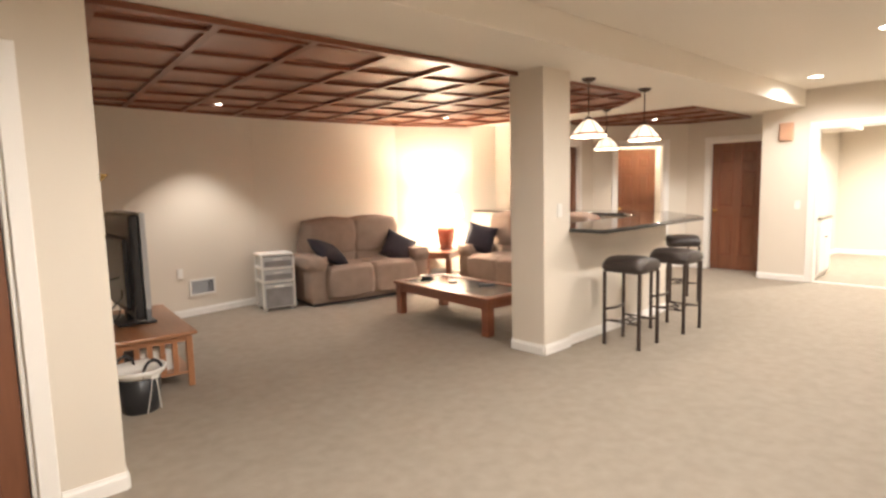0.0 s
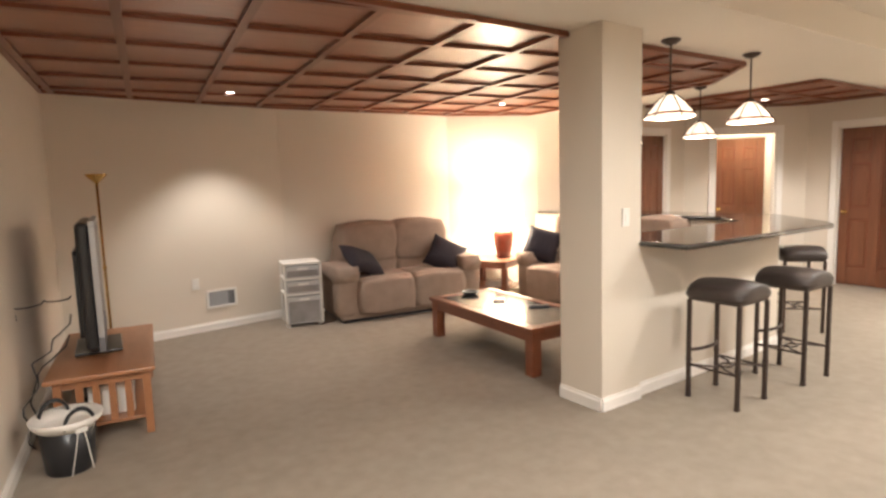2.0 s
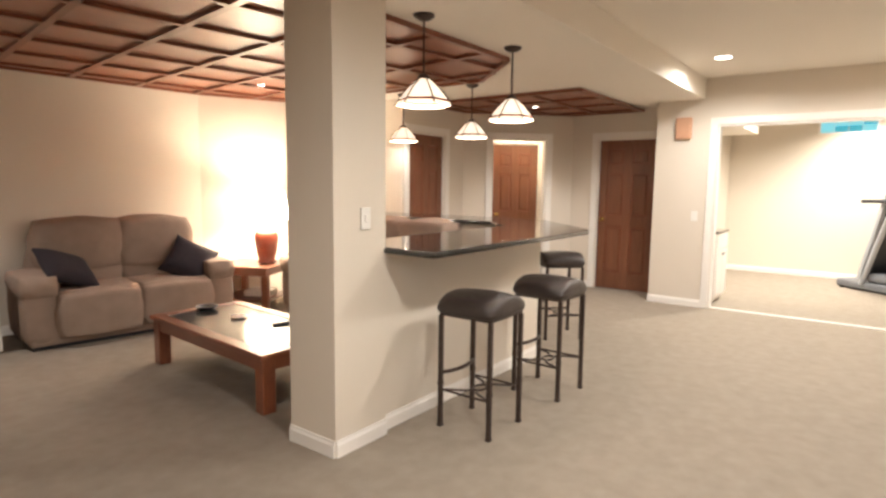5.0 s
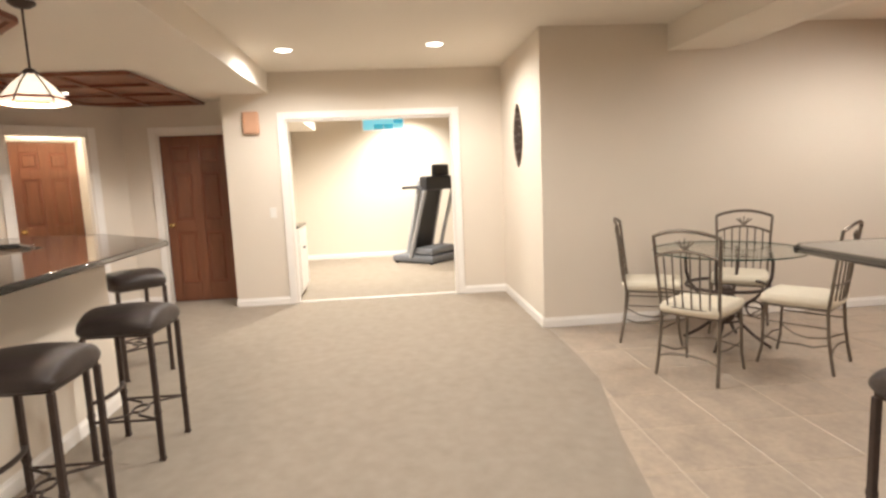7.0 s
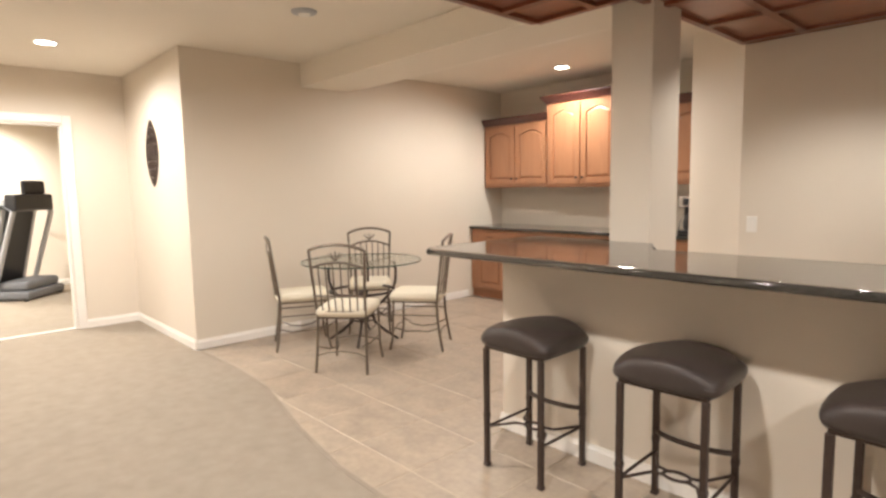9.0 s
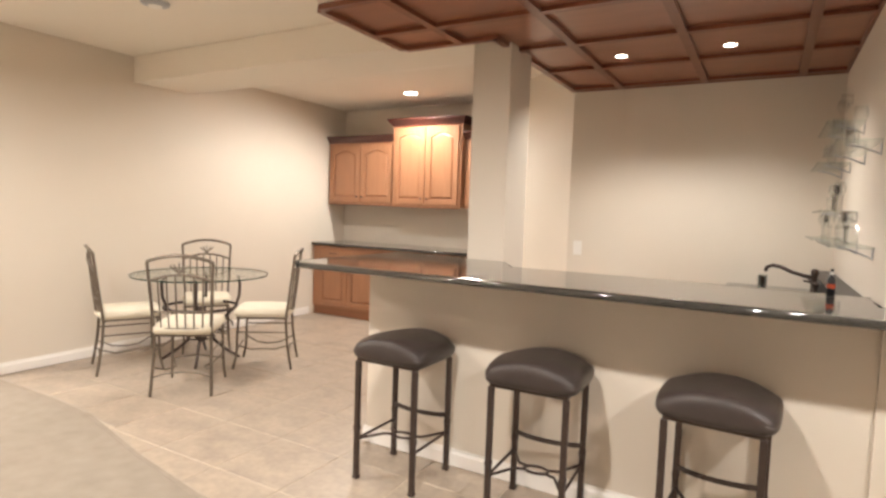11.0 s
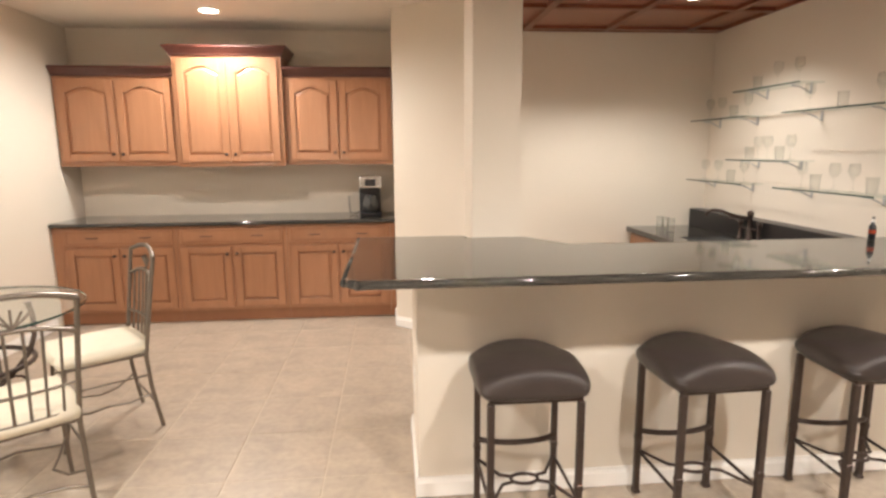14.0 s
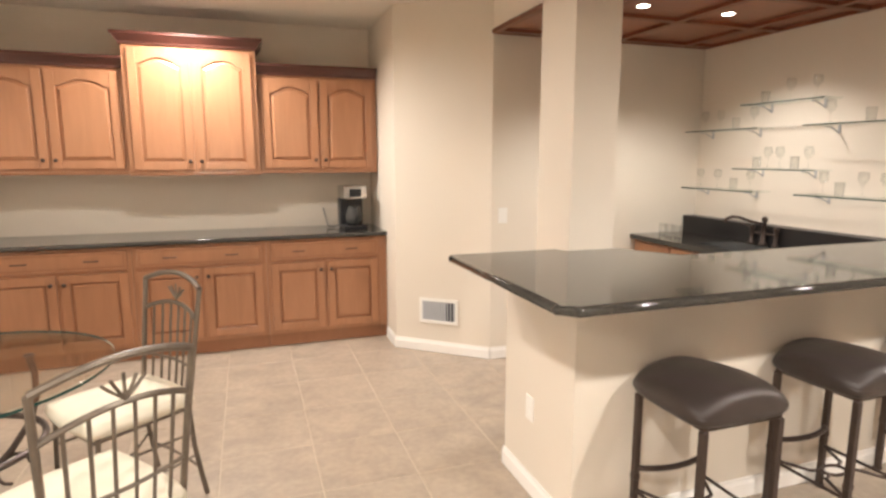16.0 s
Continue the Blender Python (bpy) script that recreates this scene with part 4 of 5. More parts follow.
def glass_table(x, y):
    t = holder("dining_table", "round glass table on a scrolled dark metal pedestal", "table", m=pose(x, y, 0))
    g = part("table_top", lathe([(0.54, 0.742), (0.552, 0.746), (0.552, 0.752), (0.54, 0.756)], n=64), M_GLASS, t, "round clear glass top")
    g.visible_shadow = False
    part("glass_rim", lathe([(0.5525, 0.7435), (0.554, 0.749), (0.5525, 0.7545)], n=64, cap=False), M_EDGE, t, "green polished rim")
    for k in range(4):
        a = radians(45 + 90 * k)
        c, s = math.cos(a), math.sin(a)
        pts = [(r * c, r * s, z) for r, z in ((0.30, 0.735), (0.315, 0.66), (0.31, 0.56), (0.28, 0.47), (0.20, 0.38), (0.11, 0.31), (0.085, 0.24), (0.11, 0.17), (0.20, 0.09), (0.29, 0.03), (0.32, 0.012))]
        part("leg", tube(pts, 0.013, n=8), M_IRON, t)
        part("scroll", tube([(c * (0.20 + 0.06 * math.cos(q)), s * (0.20 + 0.06 * math.cos(q)), 0.30 + 0.06 * math.sin(q)) for q in [i * 0.5 for i in range(10)]], 0.007, n=6), M_IRON, t)
        part("pad", lathe([(0.02, 0.735), (0.02, 0.7415)], n=12, x=0.30 * c, y=0.30 * s), M_BLACK, t)
    part("ring", tube(arc((0, 0, 0.47), 0.296, 0, 350, 36), 0.013, closed=True), M_IRON, t)
    part("ring", tube(arc((0, 0, 0.20), 0.112, 0, 350, 30), 0.008, closed=True), M_IRON, t)
    part("urn", lathe([(0.02, 0.16), (0.055, 0.20), (0.075, 0.27), (0.06, 0.34), (0.03, 0.40), (0.04, 0.44), (0.03, 0.47)], n=20), M_IRON, t, "dark turned urn", True)
    return t


glass_table(6.88, -1.40)


# ---- lounge ----
def loveseat(name, label, m, seats=2, width=1.78, chaise=0.10):
    """Reclining sofa with pillowed backs, padded arms and rolled seat fronts; origin at the front left foot, +y to the back."""
    s = holder(name, label, "sofa", m=m)
    D = 0.86
    aw = 0.24
    part("base", box(0.03, 0.05, 0.03, width - 0.03, D, 0.30, 0.03), M_SOFA, s)
    part("plinth", box(0.06, 0.08, 0.001, width - 0.06, D - 0.04, 0.0295), M_BLACK, s)
    for x0 in (0.0, width - aw):
        a = part("arm", puff(x0, 0.03, 0.06, x0 + aw, D - 0.10, 0.56, 0.28, 8, seed=x0), M_SOFA, s, smooth=True)
        part("arm_pad", puff(x0 - 0.02, 0.0, 0.44, x0 + aw + 0.02, D - 0.16, 0.63, 0.42, 8, seed=x0 + 3, lump=0.04), M_SOFA, a, smooth=True)
    w = (width - 2 * aw) / seats
    for i in range(seats):
        x0 = aw + i * w
        part("seat_cushion", puff(x0 - 0.01, 0.02, 0.27, x0 + w + 0.01, 0.66, 0.49, 0.28, 9, seed=i, lump=0.05), M_SOFA, s, smooth=True)
        part("footrest_pad", puff(x0 - 0.01, -0.05, 0.08, x0 + w + 0.01, 0.16, 0.47, 0.44, 9, seed=i + 7, lump=0.05), M_SOFA, s, smooth=True)
        part("back_cushion", puff(x0 - 0.02, 0.50, 0.42, x0 + w + 0.02, 0.78, 0.74, 0.36, 9, seed=i + 2, lump=0.05), M_SOFA, s, smooth=True)
        part("head_cushion", puff(x0 - 0.045, 0.47, 0.57, x0 + w + 0.045, 0.86, 1.06, 0.46, 9, seed=i + 5, lump=0.06), M_SOFA, s, smooth=True)
    part("back_shell", puff(aw - 0.07, 0.66, 0.10, width - aw + 0.07, D + 0.02, 0.90, 0.30, 8), M_SOFA, s, smooth=True)
    return s


LM = pose(3.86, 6.26, 0, 0, 0, -7)
loveseat("loveseat", "taupe plush reclining two-seat sofa with dark pillows", LM)
SM = pose(6.14, 6.02, 0, 0, 0, -90)
loveseat("sofa", "taupe plush reclining sofa beside the bar wall", SM, 3, 2.1)


def pillow(m, label="dark brown square throw pillow"):
    bm = bmesh.new()
    bmesh.ops.create_cube(bm, size=2)
    bmesh.ops.subdivide_edges(bm, edges=bm.edges[:], cuts=9, use_grid_fill=True)
    for v in bm.verts:
        x, y, z = v.co
        e = (1 - x ** 4) * (1 - z ** 4)
        v.co = (x * 0.22 * (1 - 0.10 * (1 - x * x) * 0 - 0.08 * (1 - z * z) * abs(x)), y * (0.012 + 0.075 * e ** 0.6), z * 0.22 * (1 - 0.08 * (1 - x * x) * abs(z)))
    return tagged(part("throw_pillow", bm, M_PILLOW, smooth=True, m=m), label, "pillow", "throw pillows")


pillow(LM @ pose(0.37, 0.28, 0.645, -62, 20, 14))
pillow(LM @ pose(1.44, 0.28, 0.62, -38, 26, -30))
pillow(SM @ pose(0.24, 0.24, 0.69, -28, 14, 34))


def end_table(m):
    t = holder("end_table", "red-brown wooden end table with a lower shelf", "table", m=m)
    part("table_top", box(-0.31, -0.31, 0.535, 0.31, 0.31, 0.565, 0.006), M_TABLE, t)
    part("apron", box(-0.28, -0.28, 0.455, 0.28, 0.28, 0.5345), M_TABLE, t)
    part("shelf", box(-0.27, -0.27, 0.14, 0.27, 0.27, 0.16, 0.003), M_TABLE, t)
    for sx in (-1, 1):
        for sy in (-1, 1):
            part("leg", box(sx * 0.265 - 0.03, sy * 0.265 - 0.03, 0, sx * 0.265 + 0.03, sy * 0.265 + 0.03, 0.4545, 0.004), M_TABLE, t)


TM = pose(6.13, 6.44, 0, 0, 0, 25)
end_table(TM @ Matrix.Diagonal((1.15, 1.15, 0.9, 1)))
for k, (dx, dy, a) in enumerate(((0.0, -0.08, 6), (0.01, -0.07, -4), (-0.01, -0.09, 10))):
    tagged(part("magazine", box(-0.11, -0.15, 0, 0.11, 0.15, 0.022, 0.002), M_WHITE, m=TM @ pose(dx, dy, 0.1445 + 0.0225 * k, 0, 0, a)), "white magazine lying on the end table's shelf", "magazine", "magazines")


def table_lamp(m):
    l = holder("table_lamp", "lit table lamp with a red-brown ceramic urn base and pale shade", "table lamp", m=m)
    part("vase", lathe([(0.075, 0), (0.08, 0.015), (0.068, 0.03), (0.085, 0.10), (0.10, 0.20), (0.105, 0.26), (0.095, 0.31), (0.06, 0.34), (0.03, 0.35), (0.012, 0.36), (0.012, 0.42)], n=28), M_VASE, l, "glazed red-brown urn base", True)
    part("shade", lathe([(0.20, 0.44), (0.185, 0.55), (0.155, 0.72), (0.153, 0.72), (0.183, 0.55), (0.198, 0.44)], n=32, cap=False), M_SHADE, l, "glowing pale fabric shade", True)
    part("finial", lathe([(0.004, 0.42), (0.004, 0.74), (0.012, 0.75), (0.002, 0.77)], n=10), M_BRASS, l)


table_lamp(pose(6.24, 6.35, 0.509) @ Matrix.Diagonal((1.3, 1.3, 1.12, 1)))


def coffee_table(m):
    t = holder("coffee_table", "low red-brown wooden coffee table with inset glass top", "table", m=m)
    w, l, z = 0.38, 0.79, 0.385
    bm = bmesh.new()
    for a in ((-w, -l, w, -l + 0.09), (-w, l - 0.09, w, l), (-w, -l + 0.0905, -w + 0.09, l - 0.0905), (w - 0.09, -l + 0.0905, w, l - 0.0905)):
        box(a[0], a[1], z - 0.035, a[2], a[3], z, 0.006, bm)
    part("table_frame", bm, M_TABLE, t)
    part("glass_top", box(-w + 0.085, -l + 0.085, z - 0.014, w - 0.085, l - 0.085, z - 0.006, 0.001), M_SCREEN, t, "dark tinted inset glass")
    bm = bmesh.new()
    box(-w + 0.03, -l + 0.03, z - 0.115, w - 0.03, -l + 0.055, z - 0.0355, bm=bm)
    box(-w + 0.03, l - 0.055, z - 0.115, w - 0.03, l - 0.03, z - 0.0355, bm=bm)
    box(-w + 0.03, -l + 0.056, z - 0.115, -w + 0.055, l - 0.056, z - 0.0355, bm=bm)
    box(w - 0.055, -l + 0.056, z - 0.115, w - 0.03, l - 0.056, z - 0.0355, bm=bm)
    part("apron", bm, M_TABLE, t)
    for sx in (-1, 1):
        for sy in (-1, 1):
            part("leg", box(sx * (w - 0.065) - 0.045, sy * (l - 0.065) - 0.045, 0, sx * (w - 0.065) + 0.045, sy * (l - 0.065) + 0.045, z - 0.036, 0.005), M_TABLE, t)


CM = pose(4.71, 4.49, 0, 0, 0, -4)
coffee_table(CM)
r = holder("ashtray", "dark oval dish on the coffee table", "dish", m=CM @ pose(0.02, 0.66, 0.380))
part("bowl", lathe([(0.05, 0), (0.085, 0.025), (0.09, 0.035), (0.08, 0.032), (0.045, 0.01), (0.001, 0.01)], n=24), M_BLACK, r, smooth=True)
tagged(part("remote_control", box(-0.025, -0.09, 0, 0.025, 0.09, 0.018, 0.006), M_GREY, m=CM @ pose(0.18, -0.20, 0.380, 0, 0, 70)), "pale grey remote control on the coffee table", "remote control")
tagged(part("saucer", lathe([(0.03, 0), (0.06, 0.012), (0.058, 0.016), (0.001, 0.006)], n=24), M_WHITE, smooth=True, m=CM @ pose(0.05, 0.22, 0.380)), "small white saucer on the coffee table", "saucer")


def drawer_unit(m):
    u = holder("plastic_drawers", "three-tier translucent white plastic drawer tower", "storage drawers", m=m)
    W, D = 0.37, 0.36
    for z0, z1 in ((0.03, 0.30), (0.335, 0.45), (0.485, 0.60)):
        bm = bmesh.new()
        for x in (-W / 2, W / 2 - 0.018):
            for y in (0.0, D - 0.018):
                box(x, y, z0 - 0.01, x + 0.018, y + 0.018, z1 + 0.012, 0.003, bm, 1)
        box(-W / 2, 0, z1 + 0.012, W / 2, D, z1 + 0.032, 0.004, bm, 1)
        part("frame", bm, M_WHITE, u)
        d = part("drawer", box(-W / 2 + 0.022, 0.002, z0, W / 2 - 0.022, D - 0.02, z1, 0.008), M_PLASTIC, u, "cloudy see-through drawer")
        part("handle", box(-0.05, -0.012, z1 - 0.035, 0.05, 0.0015, z1 - 0.02, 0.003), M_WHITE, d)
        part("drawer_shadow", box(-W / 2 + 0.035, -0.0005, z0 + 0.012, W / 2 - 0.035, 0.0015, z1 - 0.045, 0.0008), M_CLOUD, d, "greyish clear front")
    for sx in (-1, 1):
        for y in (0.03, D - 0.03):
            part("foot", lathe([(0.014, 0), (0.018, 0.0195)], n=10, x=sx * 0.15, y=y), M_WHITE, u)


drawer_unit(pose(3.56, 6.50, 0, 0, 0, -12) @ Matrix.Diagonal((1.08, 1.05, 1.10, 1)))


# ---- television corner ----
def tv_stand(m):
    s = holder("tv_stand", "honey oak slatted television stand", "tv stand", m=m)
    # local: x from the wall side 0 to the front 0.56, y along the wall 0..1.25
    W, L, H = 0.56, 1.28, 0.43
    part("top_board", box(-0.02, -0.02, H - 0.028, W, L, H, 0.008), M_OAK, s)
    for x in (0.02, W - 0.075):
        for y in (0.02, L - 0.075):
            part("leg", prism([(x, y), (x + 0.045, y), (x + 0.045, y + 0.045), (x, y + 0.045)], 0, H - 0.0285, 0.004), M_OAK, s)
    part("shelf", box(0.03, 0.03, 0.10, W - 0.04, L - 0.04, 0.12, 0.003), M_OAK, s)
    for y in (0.03, L - 0.065):
        part("rail", box(0.066, y, H - 0.08, W - 0.076, y + 0.03, H - 0.029), M_OAK, s)
        for k in range(4):
            x = 0.13 + k * 0.085
            part("slat", box(x, y + 0.005, 0.1205, x + 0.04, y + 0.02, H - 0.0805, 0.002, seg=1), M_OAK, s)


VM = pose(1.29, 4.56, 0, 0, 0, -7)
tv_stand(VM)
for k, (x, y, z, w, d, h, mt, lab) in enumerate(((0.10, 0.35, 0.1205, 0.32, 0.42, 0.07, M_BLACK, "black video player on the stand's shelf"), (0.18, 0.14, 0.1205, 0.25, 0.04, 0.19, M_WHITE, "white game case standing on the shelf"))):
    tagged(part("device", box(x, y, z, x + w, y + d, z + h, 0.006), mt, m=VM), lab, "electronics")


def television(m):
    t = holder("television", "flat television with a silver frame and dark screen", "television", m=m)
    part("casing", box(-0.06, 0.01, 0.085, 0.012, 1.01, 0.885, 0.025), M_BLACK, t)
    part("back_bulge", box(-0.09, 0.14, 0.14, -0.059, 0.88, 0.70, 0.03), M_BLACK, t)
    bm = bmesh.new()
    part("lower_panel", box(0.0125, 0.0, 0.075, 0.048, 1.02, 0.165, 0.004), M_GREY, t, "dark grey lower panel")
    for a in ((0, 0.86, 1.02, 0.895), (0, 0.166, 0.045, 0.859), (0.99, 0.166, 1.02, 0.859)):
        box(0.0125, a[0], a[1], 0.050, a[2], a[3], 0.004, bm, 1)
    part("bezel", bm, M_SILVER, t, "silver plastic frame")
    part("screen", box(0.0125, 0.046, 0.166, 0.040, 0.989, 0.859), M_SCREEN, t, "dark switched-off screen")
    part("speaker_grille", box(0.0503, 0.06, 0.09, 0.052, 0.96, 0.12), M_GREY, t)
    part("neck", box(-0.04, 0.44, 0.02, 0.01, 0.58, 0.0745), M_BLACK, t)
    part("foot", box(-0.14, 0.27, 0.0, 0.14, 0.75, 0.02, 0.008), M_BLACK, t)


television(VM @ pose(0.25, 0.21, 0.4305, 0, 0, 3))
for k, pts in enumerate((((0.12, 0.3, 0.75), (0.02, 0.2, 0.60), (-0.08, 0.15, 0.5), (-0.10, 0.2, 0.2), (-0.12, 0.3, 0.01)), ((0.12, 0.4, 0.85), (0.0, 0.25, 0.86), (-0.15, 0.2, 0.84), (-0.2, 0.3, 0.6)), ((0.1, 0.3, 0.62), (-0.05, 0.1, 0.45), (-0.12, 0.0, 0.25), (-0.1, 0.1, 0.01)))):
    fine = []
    for a, b in zip(pts, pts[1:]):
        fine += [Vector(a).lerp(Vector(b), i / 4) + Vector((0.02 * math.sin(i * 1.6), 0, -0.02 * math.sin(math.pi * i / 4))) for i in range(4)]
    tagged(part("cable", tube(fine + [Vector(pts[-1])], 0.005, n=6), M_BLACK, smooth=True, m=VM), "black television cable hanging behind the stand", "cable", "television cables")


def floor_lamp(m):
    l = holder("floor_lamp", "tall polished brass torchiere floor lamp", "floor lamp", m=m)
    part("base", lathe([(0.13, 0), (0.13, 0.012), (0.10, 0.025), (0.03, 0.035), (0.014, 0.06)], n=28), M_BRASS, l, smooth=True)
    part("pole", lathe([(0.0125, 0.04), (0.0125, 0.8), (0.018, 0.81), (0.018, 0.83), (0.0115, 0.84), (0.0115, 1.58)], n=14), M_BRASS, l, smooth=True)
    part("bowl_holder", lathe([(0.012, 1.58), (0.03, 1.60), (0.075, 1.64), (0.09, 1.665), (0.086, 1.668), (0.06, 1.645), (0.001, 1.61)], n=28), M_BRASS, l, smooth=True)


floor_lamp(pose(1.76, 6.66, 0))


def basket(m):
    b = holder("laundry_tub", "black round tub with a white rim and rope handles", "tub", m=m)
    part("tub", lathe([(0.14, 0), (0.15, 0.01), (0.175, 0.25), (0.17, 0.25), (0.145, 0.015), (0.001, 0.012)], n=32), M_BLACK, b, smooth=True)
    part("rim", lathe([(0.172, 0.24), (0.215, 0.275), (0.225, 0.30), (0.218, 0.305), (0.16, 0.262), (0.145, 0.255)], n=32), M_WHITE, b, "white dished plastic rim", True)
    for s in (-1, 1):
        part("handle", tube([(s * 0.10 * math.cos(q) + 0.0, -0.17 * (1 if s > 0 else -1) - 0.0, 0.26 + 0.10 * math.sin(q)) for q in [i * math.pi / 10 for i in range(11)]], 0.012), M_BLACK, b, "black grip handle")
        part("strap", tube([(s * 0.02, -0.182, 0.24), (s * 0.045, -0.172, 0.12), (s * 0.07, -0.155, 0.01)], 0.006, n=6, flat=0.5), M_WHITE, b, "white cord")
    part("tag", box(-0.04, -0.195, 0.235, 0.04, -0.188, 0.285, 0.002), M_WHITE, b, "white tag")


basket(pose(1.37, 4.28, 0, 0, 0, 25) @ Matrix.Diagonal((0.78, 0.78, 1, 1)))


# ---- pendants, ceiling fittings ----
def pendant(x, y):
    p = holder("pendant_lamp", "stained-glass pendant lamp with a dark rod and red lower band", "pendant lamp", "pendants over the lounge bar", pose(x, y, 0))
    part("canopy", lathe([(0.065, LOW - 0.001), (0.065, LOW - 0.012), (0.04, LOW - 0.03), (0.012, LOW - 0.038)], n=24), M_IRON, p, smooth=True)
    part("rod", lathe([(0.006, 2.05), (0.006, LOW - 0.03)], n=8), M_IRON, p)
    part("cap", lathe([(0.035, 2.045), (0.04, 2.055), (0.02, 2.075), (0.006, 2.08)], n=20), M_IRON, p, smooth=True)
    n = 6
    prof = [(0.038, 2.045), (0.092, 1.997), (0.148, 1.927)]
    bm = lathe(prof, n=n, cap=False)
    part("shade", bm, M_LAMPGLASS, p, "glowing white art-glass shade")
    part("lower_band", lathe([(0.1485, 1.9268), (0.160, 1.911), (0.158, 1.911), (0.1465, 1.9265)], n=n, cap=False), M_AMBER, p, "dark red glass band")
    part("skirt", lathe([(0.1605, 1.9108), (0.171, 1.890), (0.169, 1.890), (0.158, 1.9108)], n=n, cap=False), M_LAMPGLASS, p)
    for k in range(n):
        a = 2 * math.pi * k / n
        part("came", tube([((r + 0.002) * math.cos(a), (r + 0.002) * math.sin(a), z) for r, z in prof + [(0.160, 1.911), (0.171, 1.890)]], 0.005, n=5), M_IRON, p)
    return p


for x, y in ((5.02, 3.10), (6.02, 3.07), (7.17, 4.20), (7.27, 5.20)):
    pendant(x, y)


def downlight(x, y, z, r, lit=True):
    d = tagged(part("recessed_light", lathe([(r * 1.22, z - 0.004), (r * 1.2, z - 0.001), (r * 1.2, z - 0.0005)], n=28, cap=False), M_WHITE, m=pose(x, y, 0)), "white round recessed ceiling light", "recessed light", "recessed ceiling lights")
    part("trim_ring", lathe([(r, z - 0.0035), (r * 1.22, z - 0.0045), (r * 1.22, z - 0.001), (r, z - 0.001)], n=28, cap=False), M_WHITE, d, "white trim ring")
    g = part("lens", lathe([(0.001, z - 0.003), (r, z - 0.003)], n=28, cap=False), M_BULB if lit else M_WHITE, d, "glowing lens")
    g.visible_shadow = False
    return d


# the two added lamps at x 1.2 get fittings too
for x, y in DOWN:
    downlight(x, y, CEIL, 0.075)
for x, y in MINI:
    downlight(x, y, LOW - 0.014, 0.036)
# the grey disc on the main ceiling is a smoke detector
v = tagged(part("ceiling_vent", lathe([(0.001, CEIL - 0.022), (0.05, CEIL - 0.022), (0.085, CEIL - 0.012), (0.09, CEIL - 0.001)], n=28, cap=False), M_LGREY, smooth=True), "round grey smoke detector on the ceiling", "smoke detector")
v.location = (6.19, -0.51, 0)
part("cover", lathe([(0.001, CEIL - 0.028), (0.04, CEIL - 0.027), (0.045, CEIL - 0.0225)], n=24, cap=False), M_WHITE, v)


# ---- wall fittings ----
def on_wall(x, y, z, nx, ny):
    """A frame on a wall: local x along it, z up, -y out of it."""
    n = Vector((nx, ny, 0)).normalized()
    d = Vector((-n.y, n.x, 0))
    return Matrix.Translation((x, y, z)) @ Matrix(((d.x, -n.x, 0, 0), (d.y, -n.y, 0, 0), (0, 0, 1, 0), (0, 0, 0, 1)))


def grille(m, w=0.30, h=0.19, dark=0.3):
    g = holder("wall_register", "white metal wall register with fine upright louvres", "wall vent", "wall registers", m)
    bm = bmesh.new()
    f = 0.025
    for a in ((-w / 2, -h / 2, w / 2, -h / 2 + f), (-w / 2, h / 2 - f, w / 2, h / 2), (-w / 2, -h / 2 + f, -w / 2 + f, h / 2 - f), (w / 2 - f, -h / 2 + f, w / 2, h / 2 - f)):
        box(a[0], -0.010, a[1], a[2], -0.001, a[3], 0.002, bm, 1)
    part("frame", bm, M_WHITE, g)
    # the wall is uncut; a dark sheet stands in for the shaded duct
    part("recess", box(-w / 2 + f, -0.002, -h / 2 + f, w / 2 - f, -0.001, h / 2 - f), M_DUCT_SHADE, g, "dark sheet painted as the shade behind the louvres")
    for k in range(11):
        x = -w / 2 + f + 0.008 + k * (w - 2 * f - 0.016) / 10
        # last three narrower: more dark sheet shows, as if that end were shaded
        v = 0.0105 if k < 8 else 0.0045
        part("louvre", box(x - v, -0.008, -h / 2 + f, x + v, -0.003, h / 2 - f), M_LGREY, g)


grille(on_wall(2.84, 7.0365, 0.335, 0.13, -1), 0.33, 0.20)
grille(on_wall(4.43, -3.119, 0.335, 0.65, 0.77), 0.32, 0.20)


def wall_plate(m, kind="switch"):
    p = tagged(part("wall_plate", box(-0.036, -0.007, -0.058, 0.036, -0.0005, 0.058, 0.003), M_WHITE, m=m), "white plastic %s plate on the wall" % kind, "switch" if kind == "switch" else "outlet", "wall plates")
    if kind == "switch":
        part("toggle", box(-0.012, -0.011, -0.022, 0.012, -0.0072, 0.022, 0.002), M_WHITE, p)
    else:
        for z in (-0.022, 0.022):
            part("socket", box(-0.014, -0.009, z - 0.014, 0.014, -0.0072, z + 0.014, 0.002), M_WHITE, p)


wall_plate(on_wall(2.58, 7.0036, 0.52, 0.13, -1), "outlet")
wall_plate(on_wall(4.42, 3.003, 1.235, 0, -1))
wall_plate(on_wall(4.02, -2.848, 1.10, 0, 1))
wall_plate(on_wall(1.0885, 4.0, 1.10, 0.994, -0.1084))
wall_plate(on_wall(9.428, 2.545, 1.08, -1, 0))
wall_plate(on_wall(4.638, -1.18, 0.40, 1, 0), "outlet")

c = holder("door_chime", "orange-brown wooden door chime box on the wall", "door chime", m=on_wall(9.428, 2.71, 2.10, -1, 0))
part("box", box(-0.09, -0.055, -0.125, 0.09, -0.001, 0.125, 0.02, seg=3), M_CHIME, c)
part("cover_trim", box(-0.07, -0.058, -0.10, 0.07, -0.0555, 0.10, 0.001), M_CHIME, c)


